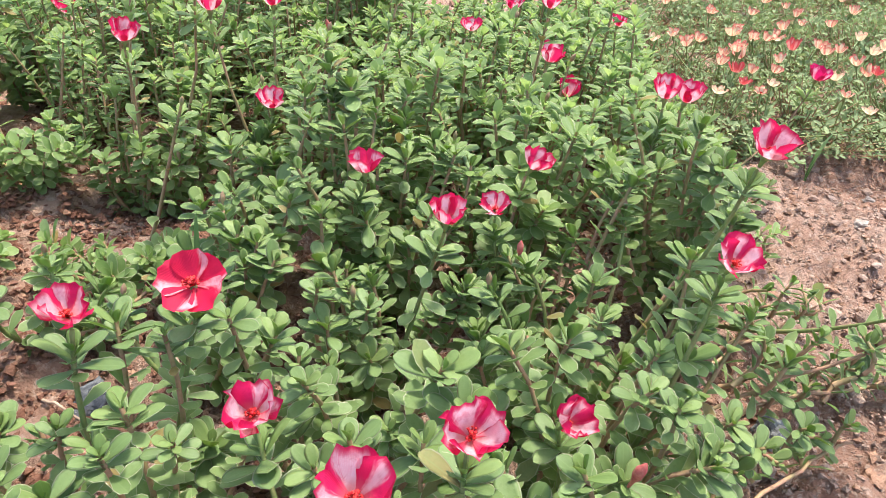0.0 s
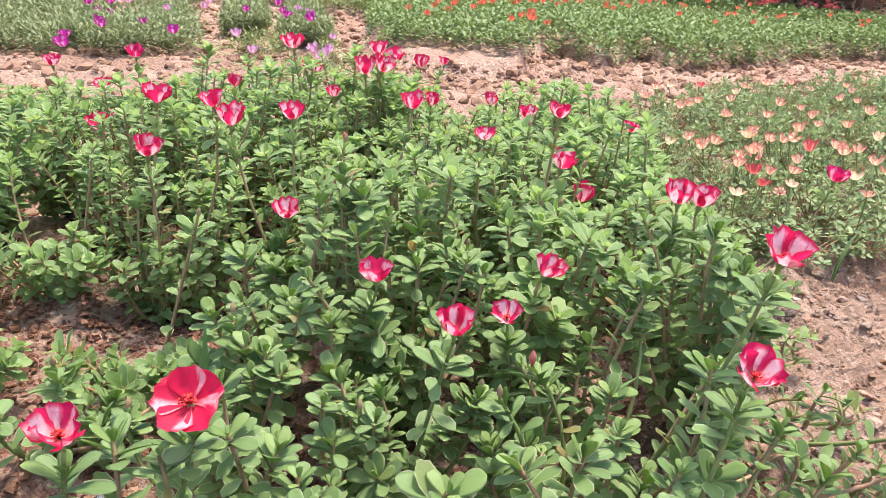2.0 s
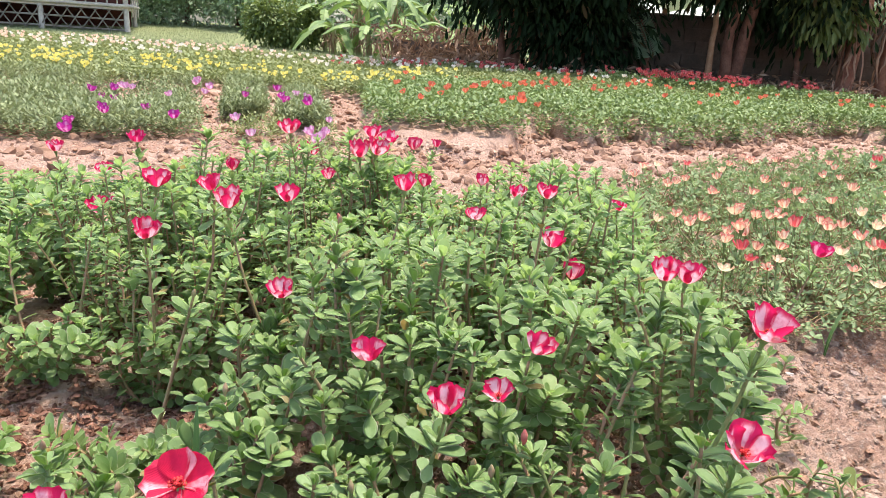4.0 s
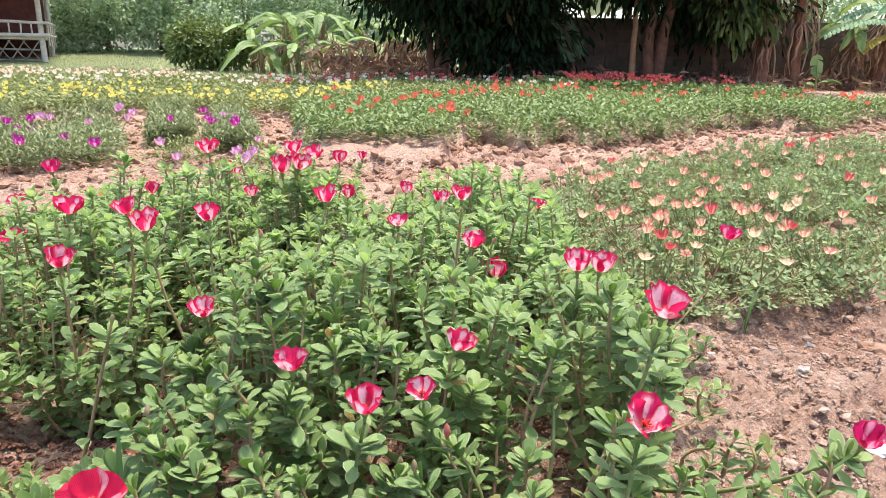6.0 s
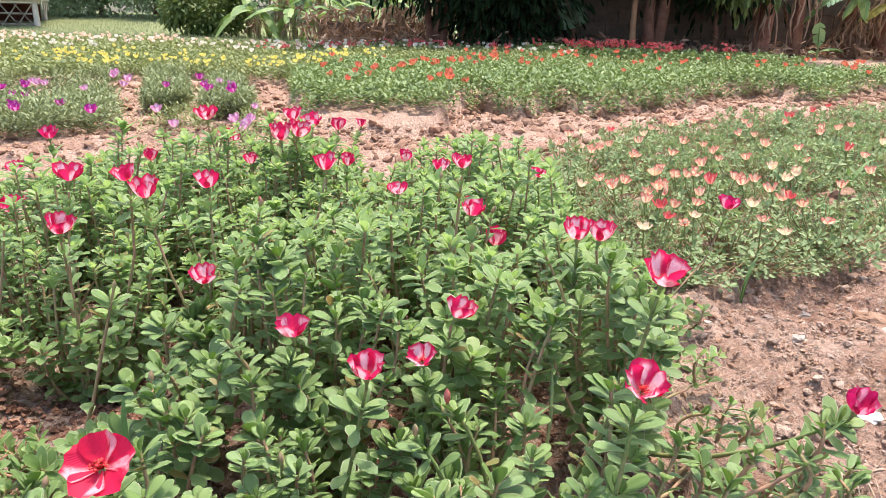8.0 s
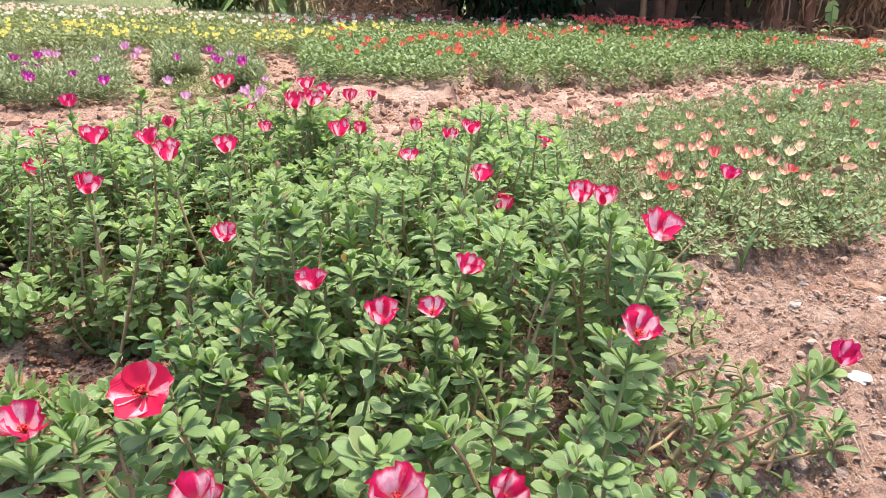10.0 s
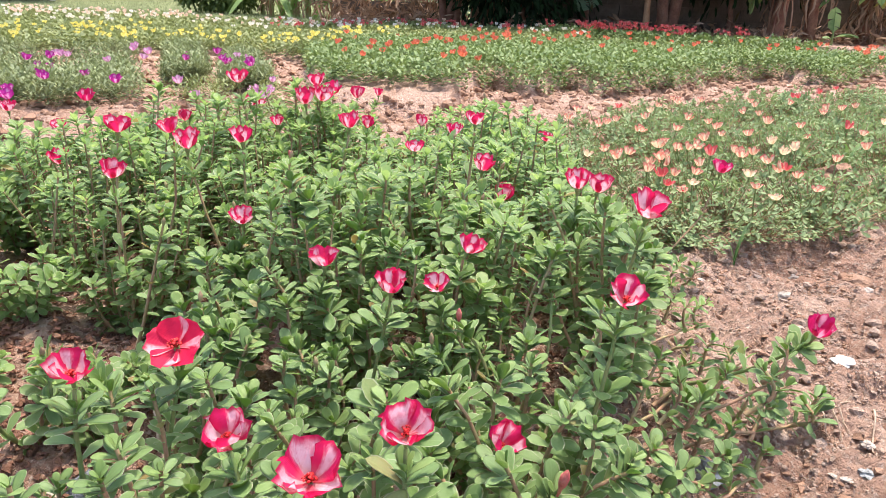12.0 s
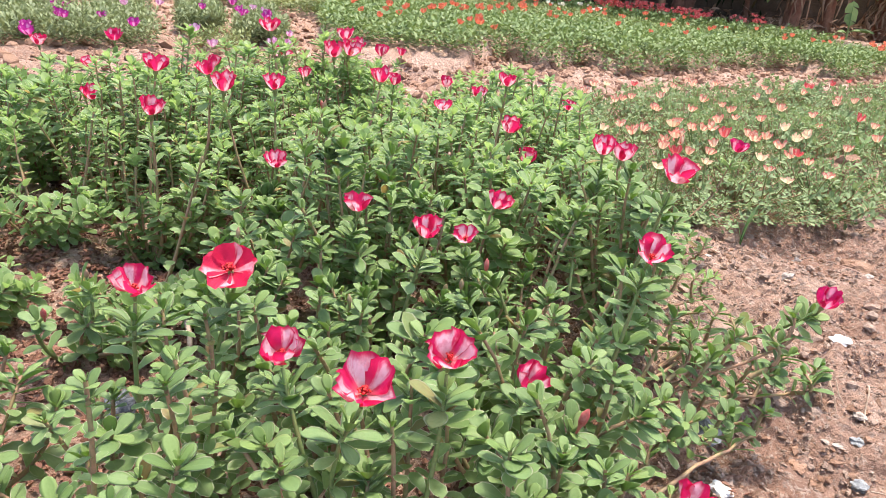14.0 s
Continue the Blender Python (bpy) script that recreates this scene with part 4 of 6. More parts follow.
def turned(pos, size, r, flat=0.7):
    m = np.zeros((len(pos), 4, 4))
    for i, (p, s) in enumerate(zip(pos, size)):
        q = Euler(r.uniform(0, 6.28, 3)).to_matrix()
        m[i, :3, :3] = np.array(Matrix.Diagonal((1, 1, flat)) @ q @ Matrix.Diagonal((r.uniform(0.7, 1.3), r.uniform(0.7, 1.2), r.uniform(0.6, 1.0)))) * s
        m[i, :3, 3] = p
        m[i, 3, 3] = 1
    return m


def clods(name, spots, lo, hi, r, label, material=CLOD):
    size = lo * (hi / lo) ** (r.uniform(0, 1, len(spots)) ** 2.2)
    z = land(spots[:, 0], spots[:, 1]) + size * 0.2
    pos = np.column_stack([spots, z])
    kinds = r.integers(0, 4, len(spots))
    chunks = [strewn(lump(200 + k, 1, 0.5) if hi > 0.008 else grain(200 + k), turned(pos[kinds == k], size[kinds == k], r)) for k in range(4)]
    v, f, _ = join(chunks)
    ob = new(name, quads(name, v, f, material, smooth=False))
    tagged(ob, label, "soil", kind="stuff")


def build_clods():
    r = np.random.default_rng(21)
    s = np.column_stack([r.uniform(-0.5, 1.5, 14000), r.uniform(0.25, 1.45, 14000)])
    s = s[(s[:, 0] > 0.18) | (r.uniform(0, 1, len(s)) < 0.7)]
    clods("soil_crumbs", s, 0.0016, 0.0079, r, "loose reddish-brown soil crumbs lying on the bed edge")
    x, y = r.uniform(-0.75, 0.42, 30000), r.uniform(0.15, 1.3, 30000)
    s = np.column_stack([x, y])[(x < np.interp(y, (0.1, 0.4, 0.6, 1.3), (0.14, 0.22, 0.30, 0.38)) + 0.06 * fbm(y * 12, x * 12, 61)) & (vnoise(x * 9, y * 9, 62) > 0.25)]
    clods("damp_soil_crumbs", s, 0.003, 0.0079, r, "dark reddish-brown soil crumbs within the red-flowered bed", CLOD_DARK)
    s = np.column_stack([r.uniform(0.25, 1.4, 1300), r.uniform(0.35, 1.4, 1300)])
    clods("soil_lumps", s, 0.003, 0.012, r, "small reddish-brown soil lumps on bare ground", CLOD_PALE)
    s = np.column_stack([r.uniform(0.22, 1.2, 30000), r.uniform(0.35, 1.3, 30000)])
    clods("soil_grains", s, 0.0013, 0.0048, r, "fine pale reddish-brown soil grains on bare ground", CLOD_PALE)
    s = np.column_stack([r.uniform(-2.6, 4.6, 20000), r.uniform(1.45, 5.4, 20000)])
    keep = (s[:, 1] < orange_front(s[:, 0]) + 0.05) & ((s[:, 0] < 0.4) | (s[:, 1] > right_back(s[:, 0]) - 0.1))
    clods("path_crumbs", s[keep], 0.003, 0.0079, r, "loose reddish-brown crumbs on the path between beds")
    s = np.column_stack([r.uniform(-2.4, 4.2, 9000), r.uniform(1.45, 5.4, 9000)])
    keep = (s[:, 1] < orange_front(s[:, 0]) + 0.05) & ((s[:, 0] < 0.4) | (s[:, 1] > right_back(s[:, 0]) - 0.1))
    clods("soil_clods", s[keep], 0.007, 0.034, r, "dry reddish-brown soil clods on the path between beds")
    x = r.uniform(-0.5, 4.2, 1500)
    s = np.column_stack([x, orange_front(x) + 0.02 - 0.38 * r.uniform(0, 1, 1500) ** 1.7])
    clods("edge_clods", s, 0.006, 0.032, r, "large dry clods along the edge of a flower bed")


build_clods()


def stone(x, y, wide, material, label, seed, tall=0.6, long=1.0, name="stone", cat="stone"):
    v, f, _ = lump(seed, 3, 0.38)
    v = v * (1 + 0.05 * np.sin(v[:, [1, 2, 0]] * 7.0 + seed))
    v = v * np.array([wide / 2 * long, wide / 2, wide / 2 * tall])
    a = seed * 1.7
    v = v @ np.array([[math.cos(a), math.sin(a), 0], [-math.sin(a), math.cos(a), 0], [0, 0, 1]])
    ob = new(name, quads(name, v, f, material, smooth=False))
    ob.location = (x, y, float(land(x, y)) + wide * tall * 0.28)
    tagged(ob, label, cat, "stones on the soil")


stone(-0.26, 0.463, 0.032, STONE_DARK, "dark grey stone among purslane stems", 1, 0.7, 1.2)
stone(-0.235, 0.45, 0.026, CLOD, "reddish-brown stone among purslane stems", 2, 0.5, 1.4)
stone(0.357, 0.505, 0.030, STONE_GREY, "mottled grey stone under trailing purslane", 3, 0.9)
stone(0.640, 0.750, 0.026, STONE_WHITE, "flat white stone chip on bare soil", 4, 0.35, 1.3)
stone(0.336, 0.408, 0.018, STONE_WHITE, "small white stone chip on bare soil", 5, 0.5, 1.2)
stone(0.653, 0.952, 0.023, STONE_PALE, "pale rounded stone on bare soil", 6, 0.7)
stone(0.756, 1.110, 0.020, STONE_PALE, "pale stone near the cream-flowered bed", 7, 0.6)
stone(0.497, 0.443, 0.017, STONE_GREY, "small grey stone on bare soil", 8, 0.6)
stone(0.495, 0.495, 0.011, STONE_PALE, "pale elongated stone chip on bare soil", 9, 0.4, 1.9)
stone(0.818, 1.026, 0.05, CLOD, "large dark soil lump on bare soil", 18, 0.6, 1.2, "soil_lump", "soil lump")
stone(0.445, 0.47, 0.018, CLOD, "broken soil lump on bare soil", 19, 0.45, 1.2, "soil_lump", "soil lump")
stone(0.52, 0.495, 0.016, STONE_GREY, "small grey stone on bare soil", 20, 0.5)
stone(0.545, 0.54, 0.014, STONE_PALE, "small pale pebble on bare soil", 21, 0.5)
stone(0.46, 0.70, 0.012, STONE_PALE, "small pale pebble on bare soil", 10, 0.6)
stone(0.81, 0.98, 0.016, STONE_PALE, "small pale pebble on bare soil", 12, 0.6)
stone(0.57, 0.62, 0.014, STONE_PALE, "small pale pebble on bare soil", 13, 0.6)
stone(1.13, 1.664, 0.085, CLOD, "large rounded soil lump in the cream-flowered bed", 14, 0.75, 1.2, "soil_lump", "soil lump")
stone(0.30, 0.40, 0.013, STONE_PALE, "small pale pebble on bare soil", 15, 0.6)
stone(0.53, 1.0, 0.013, STONE_PALE, "small pale pebble on bare soil", 16, 0.6)


def stalk(points, radius, label, name="dry_stalk"):
    p = np.array(points, float)
    t = np.linspace(0, 1, 10)
    k = np.linspace(0, 1, len(p))
    q = np.column_stack([np.interp(t, k, p[:, i]) for i in range(3)])
    q[:, 2] += land(q[:, 0], q[:, 1]) + radius
    q += 0.0003 * np.sin(np.arange(30).reshape(10, 3) * 2.1)
    ob = new(name, quads(name, *tube(q, np.linspace(radius, radius * 0.5, 10), 6)[:2], STICK))
    tagged(ob, label, "dry stalk", "dry stalks on the soil")


stalk([(0.53, 0.71, 0.006), (0.527, 0.65, 0.01), (0.512, 0.60, 0.004)], 0.0009, "thin bent dry stalk on bare soil")
stalk([(0.553, 0.622, 0.004), (0.60, 0.604, 0.006)], 0.0014, "short thick dry stalk on bare soil")
stalk([(0.589, 0.604, 0.006), (0.539, 0.519, 0.004)], 0.0014, "short dry stalk on bare soil")
stalk([(0.50, 0.43, 0.004), (0.55, 0.415, 0.006)], 0.0009, "thin pale dry stalk on bare soil")
stalk([(0.60, 0.66, 0.004), (0.57, 0.648, 0.006)], 0.001, "thin pale dry stalk on bare soil")


def build_flakes():
    r = np.random.default_rng(27)
    n = 2600
    x, y = r.uniform(-0.5, 0.36, n), r.uniform(0.15, 0.9, n)
    pos = np.column_stack([x, y, land(x, y) + r.uniform(0.001, 0.008, n)])
    d = r.normal(0, 1, (n, 3)) * np.array([1, 1, 0.25])
    v, f, uv = strewn(folded(0.28, 0.10, 0.15), frames(pos, d, r.normal(0, 0.4, (n, 3)) + np.array([0, 0, 1]), r.uniform(0.004, 0.012, n)))
    tagged(new("dry_flakes", quads("dry_flakes", v, f, FLAKE, uv)), "curled reddish-brown dead leaves on the soil under purslane", "leaf litter", kind="stuff")


build_flakes()
stalk([(-0.218, 0.545, 0.055), (-0.195, 0.49, 0.04), (-0.165, 0.435, 0.012)], 0.0032, "thick bent pinkish-brown stem over the soil")
for k, (dx, dy) in enumerate(((0.0, 0.0), (0.006, 0.004), (-0.004, 0.007), (0.010, -0.003), (0.004, -0.008), (-0.008, 0.002))):
    stalk([(0.528 + dx, 0.625 + dy, 0.003 + 0.001 * k), (0.518 + 1.6 * dx, 0.59 + 1.5 * dy, 0.009), (0.511 + 2.2 * dx, 0.56 + 2 * dy, 0.004)], 0.0012, "dry brown grass stalk lying in a small bundle")
stalk([(-0.30, 0.455, 0.004), (-0.26, 0.43, 0.012), (-0.22, 0.44, 0.02)], 0.0016, "thin bent dry stalk among purslane")


def withered(at, n, r):
    e = empty("withered_plant", (at[0], at[1], float(land(at[0], at[1]))), "withered purslane plant of dry brown upright stems", "plant")
    for _ in range(n):
        d = r.normal(0, 0.035, 2)
        h = r.uniform(0.12, 0.22)
        p = bezier(np.zeros(3), np.array([0, 0, h * 0.4]), np.array([d[0] * 0.8, d[1] * 0.8, h * 0.7]), np.array([d[0], d[1], h]), 6)
        part("stem", quads("stem", *tube(p, np.linspace(0.0017, 0.0009, 6), 5)[:2], STICK), e)


withered((0.07, 1.10), 7, np.random.default_rng(5))


# ---- weeds ----
def weed(at, blades, label, name="grass_tuft"):
    e = empty(name, (at[0], at[1], float(land(at[0], at[1]))), label, "weed")
    for (dx, dy, h, w) in blades:
        p = bezier(np.zeros(3), np.array([0, 0, h * 0.5]), np.array([dx * 0.4, dy * 0.4, h * 0.95]), np.array([dx, dy, h]), 8)
        side = np.array([-dy, dx, 0.0])
        side /= np.linalg.norm(side) + 1e-9
        wd = w * np.array([0.5, 0.8, 1, 1, 0.95, 0.75, 0.45, 0.03])
        v = np.concatenate([p - side * wd[:, None], p - np.array([0, 0, 0.15]) * wd[:, None], p + side * wd[:, None]])
        uv = np.concatenate([np.column_stack([np.full(8, u), np.linspace(0, 1, 8)]) for u in (0, 0.5, 1)])
        f = [(k * 8 + i, k * 8 + 8 + i, k * 8 + 9 + i, k * 8 + 1 + i) for k in (0, 1) for i in range(7)]
        part("blade", quads("blade", v, f, GRASS, uv), e)


weed((0.125, 0.50), [(0.06, 0.03, 0.145, 0.0045)], "single broad green grass blade among purslane")
weed((0.64, 1.12), [(0.035, 0.03, 0.085, 0.003), (-0.03, 0.02, 0.06, 0.003), (0.02, -0.02, 0.09, 0.003)], "small green grass tuft on bed edge")
weed((-0.18, 0.52), [(0.0, 0.01, 0.15, 0.003), (0.02, -0.02, 0.1, 0.003)], "thin pale green grass shoot among purslane")
weed((0.09, 0.27), [(0.09, 0.05, 0.10, 0.009)], "broad green leaf blade among purslane")
weed((0.30, 1.02), [(0.01, 0.01, 0.23, 0.003), (0.03, 0.0, 0.18, 0.003)], "thin pale green grass shoot among purslane")
weed((1.2, 1.75), [(0.10, -0.03, 0.10, 0.005), (0.09, -0.06, 0.09, 0.005), (0.07, 0.02, 0.10, 0.005), (-0.05, -0.05, 0.09, 0.005)], "pale green broad grass tuft in the cream-flowered bed")


# ---- far flower beds ----
def blossom_mesh(openness=0.56):
    chunks = []
    for k in range(5):
        v, f, uv = PETAL_SHAPE[openness][k % 3]
        a = math.tau * k / 5
        rot = np.array([[math.cos(a), -math.sin(a), 0], [math.sin(a), math.cos(a), 0], [0, 0, 1]])
        keep = np.arange(len(v)).reshape(8, 7)[[0, 2, 4, 6, 7]][:, [0, 2, 4, 6]]
        vv = (v[keep.ravel()] @ rot.T)
        ff = [(i * 4 + j, i * 4 + j + 1, i * 4 + j + 5, i * 4 + j + 4) for i in range(4) for j in range(3)]
        chunks.append((vv, np.array(ff), uv[keep.ravel()]))
    return join(chunks)


LEAF_THIN = kite(0.17, 0.05, 0.1)
BLOSSOM = blossom_mesh()
BLOSSOM_UP = blossom_mesh(0.42)


def sprigs(spots, height, size, r, per=6, lift=0.0):
    """Leaf 4x4s of many low sprigs that stand on spots."""
    n = len(spots)
    x, y = np.repeat(spots[:, 0], per), np.repeat(spots[:, 1], per)
    h = np.repeat(height * r.uniform(0.45, 1.0, n), per)
    k = np.tile(np.arange(per), n)
    z = land(x, y) + lift + h * (0.35 + 0.65 * (k + 1) / per)
    az = k * 2.39996 + np.repeat(r.uniform(0, 6.28, n), per)
    el = np.radians(np.interp(k / per, (0, 1), (5, 55)) + r.normal(0, 12, len(k)))
    d = np.column_stack([np.cos(el) * np.cos(az), np.cos(el) * np.sin(az), np.sin(el)])
    nrm = np.column_stack([-np.sin(el) * np.cos(az), -np.sin(el) * np.sin(az), np.cos(el)])
    pos = np.column_stack([x + r.normal(0, 0.008, len(k)), y + r.normal(0, 0.008, len(k)), z])
    return frames(pos, d, nrm, size * r.uniform(0.7, 1.2, len(k)))


def far_bed(name, spots, height, size, r, material, label, per=6, template=None):
    m = sprigs(spots, height, size, r, per)
    v, f, uv = strewn(template or LEAF_TINY, m)
    ob = new(name, quads(name, v, f, material, uv))
    return tagged(ob, label, "flower bed", kind="stuff")


def bloom_at(bed, spots, wide, r, material, label, z, name="flower"):
    me = quads(name, *BLOSSOM[:2], material, BLOSSOM[2])
    me2 = quads(name, *BLOSSOM_UP[:2], material, BLOSSOM_UP[2])
    for x, y in spots:
        zz = float(land(x, y)) + z * r.uniform(0.85, 1.15)
        m = Matrix.Translation((x, y, zz)) @ tilted((r.normal(0, 0.25), r.normal(-0.15, 0.25), 1), r.uniform(0, 6.28)) @ Matrix.Scale(wide * r.uniform(0.8, 1.15), 4)
        part(name, me if r.uniform() < 0.6 else me2, bed, label, m)


def bloom_mass(bed, spots, wide, r, material, label, z, name):
    n = len(spots)
    m = np.zeros((n, 4, 4))
    for i, (x, y) in enumerate(spots):
        q = tilted((r.normal(0, 0.25), r.normal(-0.15, 0.25), 1), r.uniform(0, 6.28))
        m[i] = np.array(Matrix.Translation((x, y, float(land(x, y)) + z * r.uniform(0.8, 1.2))) @ q @ Matrix.Scale(wide * r.uniform(0.7, 1.2), 4))
    v, f, uv = strewn(BLOSSOM, m)
    part(name, quads(name, v, f, material, uv), bed, label, kind="stuff")


def inside(r, n, x0, x1, y0, y1, ok, patch=0.0, seed=0):
    x, y = r.uniform(x0, x1, n), r.uniform(y0, y1, n)
    k = ok(x, y)
    if patch:
        k &= vnoise(x * 2.2, y * 2.2, seed) + 0.4 * vnoise(x * 7, y * 7, seed + 1) > patch
    return np.column_stack([x, y])[k]


def build_far_beds():
    r = np.random.default_rng(91)
    # orange bed
    def in_orange(x, y):
        back = np.interp(x, (-0.9, 0.3, 2.0, 3.3, 3.75, 4.0, 9.0), (5.3, 7.2, 8.6, 7.6, 7.3, 6.9, 8.6))
        return (y > orange_front(x) - 0.05) & (y < back) & (x > -0.85)
    near = inside(r, 21000, -0.9, 5.0, 3.3, 6.2, in_orange)
    far = inside(r, 9000, -0.9, 9.0, 6.2, 9.8, in_orange)
    bed = far_bed("orange_purslane_bed", np.concatenate([near, far]), 0.12, 0.027, r, LEAF_BRIGHT, "dense bright green purslane bed with scattered orange flowers")
    tops = np.array([(-0.52, 4.66), (-0.39, 4.06), (-0.47, 5.48), (-0.26, 4.31), (-0.15, 3.97), (-0.25, 3.45), (-0.18, 6.15), (0.0, 4.29), (0.05, 5.01), (0.16, 5.16), (0.23, 5.25), (0.36, 5.42),
                     (0.2, 3.62), (0.26, 3.9), (0.62, 6.04), (0.72, 5.84), (0.9, 5.61), (1.0, 5.25), (1.57, 6.67), (1.37, 5.3), (1.46, 4.78), (1.68, 5.28), (1.69, 4.74)])
    twins = np.concatenate([tops[[0, 2, 3, 4, 7, 8, 9, 11, 11, 12, 14, 15]] + r.normal(0, 0.04, (12, 2)), tops[7:16] + r.normal(0, 0.07, (9, 2)), tops[[4, 8, 11, 12]] + r.normal(0, 0.03, (4, 2))])
    extra = inside(r, 70, 0.3, 4.0, 5.4, 7.8, in_orange)
    bloom_at(bed, np.concatenate([tops, twins, extra]), 0.042, r, PETAL_ORANGE, "orange-red flower", 0.135)
    # red strip beside the wall
    red = inside(r, 3000, 1.5, 3.7, 7.0, 9.0, lambda x, y: (np.abs(y - 9.9 + 0.72 * x) < 0.32) & (vnoise(x * 3, y * 3, 88) > np.interp(x, (2.2, 3.4), (0.36, 0.6))))
    bed = far_bed("red_purslane_bed", inside(r, 4200, 1.4, 3.9, 6.8, 9.4, lambda x, y: np.abs(y - 9.9 + 0.72 * x) < 0.62), 0.16, 0.04, r, LEAF_BRIGHT, "far strip of purslane with crimson flowers before the wall")
    bloom_mass(bed, red[:210], 0.041, r, PETAL_CORAL, "crimson and coral flowers", 0.19, "blossom_mass")
    # purple patches
    def patch_a(x, y):
        w = 0.10 * fbm(x * 4, y * 4, 71)
        edge = np.interp(y, (2.4, 2.6, 2.82, 3.31, 3.73, 4.28, 4.8), (-1.36, -1.2, -1.08, -1.22, -1.40, -1.58, -1.78))
        return (x < edge - 0.05 + w) & (y > 2.42 + w + 0.35 * np.clip(-1.4 - x, 0, 1)) & (y < 4.9 + w) & (x > -3.4)
    def patch_b(x, y):
        w = 0.08 * fbm(x * 5, y * 5, 72)
        left = (np.abs(x - np.interp(y, (3.4, 4.3, 5.1), (-1.10, -1.36, -1.66))) < 0.11 + w) & (y > 3.45) & (y < 5.1)
        return left | ((np.abs(x - np.interp(y, (3.2, 4.6), (-0.76, -1.10))) < 0.10 + w) & (y > 3.2) & (y < 4.6))
    a = inside(r, 16000, -3.4, -0.8, 2.2, 5.0, patch_a, 0.62, 73)
    bed = far_bed("purple_purslane_patch", a, 0.13, 0.027, r, LEAF_GREY, "loose grey-green purslane patch with purple flowers on soil", template=LEAF_THIN, per=8)
    fl = np.array([(-1.68, 3.2), (-1.63, 3.22), (-1.71, 3.17), (-1.35, 2.58), (-1.19, 2.3), (-1.31, 2.86), (-1.06, 2.54), (-1.36, 2.38), (-1.18, 2.06), (-1.60, 3.15)])
    bloom_at(bed, fl, 0.041, r, PETAL_PURPLE, "purple flower", 0.125)
    bloom_at(bed, np.array([(-1.74, 3.51), (-1.68, 3.49), (-1.3, 3.06), (-1.57, 4.06), (-1.37, 3.63), (-1.4, 3.79), (-1.55, 3.98), (-1.66, 3.4)]), 0.044, r, PETAL_LILAC, "pale lilac flower", 0.125)
    b = inside(r, 16000, -2.0, -0.5, 3.1, 5.2, patch_b, 0.42, 74)
    bed = far_bed("purple_purslane_patch", b, 0.13, 0.027, r, LEAF_GREY, "small grey-green purslane patch with purple flowers on soil", template=LEAF_THIN, per=8)
    fl = np.array([(-1.25, 3.96), (-1.07, 3.36), (-1.13, 4.11), (-0.86, 3.3), (-0.72, 3.19), (-0.93, 3.51), (-0.88, 3.36)])
    bloom_at(bed, fl, 0.043, r, PETAL_PURPLE, "purple flower", 0.13)
    bloom_at(bed, np.array([(-0.97, 3.78), (-0.92, 3.73), (-0.87, 3.74), (-0.91, 2.76)]), 0.044, r, PETAL_LILAC, "pale lilac flower", 0.12)
    # small seedlings on the path
    c = inside(r, 2600, -1.2, 0.2, 1.9, 3.4, lambda x, y: (((x + 0.88) / 0.13) ** 2 + ((y - 2.9) / 0.34) ** 2 < 1) | (((x + 0.52) / 0.12) ** 2 + ((y - 2.4) / 0.22) ** 2 < 1) | (((x + 0.59) / 0.05) ** 2 + ((y - 2.92) / 0.12) ** 2 < 1), 0.42, 77)
    bed = far_bed("purslane_seedlings", c, 0.10, 0.024, r, LEAF_PALE, "few pale purslane seedlings with pink flowers on the path", template=LEAF_THIN)
    bloom_at(bed, np.array([(-0.77, 2.51), (-0.57, 2.91), (-0.52, 2.37), (-0.48, 2.25), (-0.48, 2.4), (-0.47, 2.32)]), 0.038, r, PETAL_LILAC, "pale pink flower", 0.11)
    # yellow, white and pink beds
    def in_yellow(x, y):
        front = np.interp(x, (-5, -2.64, -2.31, -1.97, -1.61, -0.8, -0.5, 0.6), (4.6, 4.81, 5.1, 5.28, 5.38, 5.25, 5.6, 7.2)) + 0.16 * fbm(x * 3, y * 3, 78)
        return (y > front) & (y < 7.6) & (x < 0.5 + 0.2 * (y - 5)) & (x > -0.72 * y)
    y1 = inside(r, 22000, -6.4, 1.2, 4.4, 7.6, in_yellow)
    bed = far_bed("yellow_purslane_bed", y1, 0.12, 0.032, r, LEAF_PALE, "pale green purslane bed dotted with yellow flowers")
    ys = inside(r, 1500, -5.0, 1.0, 4.9, 7.0, lambda x, y: in_yellow(x, y) & (r.uniform(0, 1, len(x)) < np.interp(y, (4.9, 5.3, 5.9, 7.0), (0.5, 1.0, 0.55, 0.15))), 0.62, 89)
    bloom_mass(bed, ys[:230], 0.036, r, PETAL_YELLOW, "yellow flowers", 0.135, "blossom_mass")
    def in_white(x, y):
        return (y > 7.5) & (y < np.interp(x, (-9, -4.5, -3.0, 0.0, 2.0), (13.0, 12.8, 11.2, 10.4, 9.4))) & (x > -0.70 * y) & (x < 1.8)
    w1 = inside(r, 13000, -9.0, 2.2, 7.5, 13.0, in_white)
    bed = far_bed("white_purslane_bed", w1, 0.11, 0.050, r, LEAF_PALE, "pale green purslane bed thick with white flowers")
    bloom_mass(bed, inside(r, 900, -8.0, 1.8, 7.2, 11.5, in_white, 0.60, 90)[:210], 0.048, r, PETAL_WHITE, "white flowers", 0.13, "blossom_mass")
    bloom_mass(bed, inside(r, 500, -8.5, 1.8, 9.0, 13.0, in_white, 0.5, 92)[:190], 0.052, r, PETAL_PEACH, "pale peach flowers", 0.125, "blossom_mass")
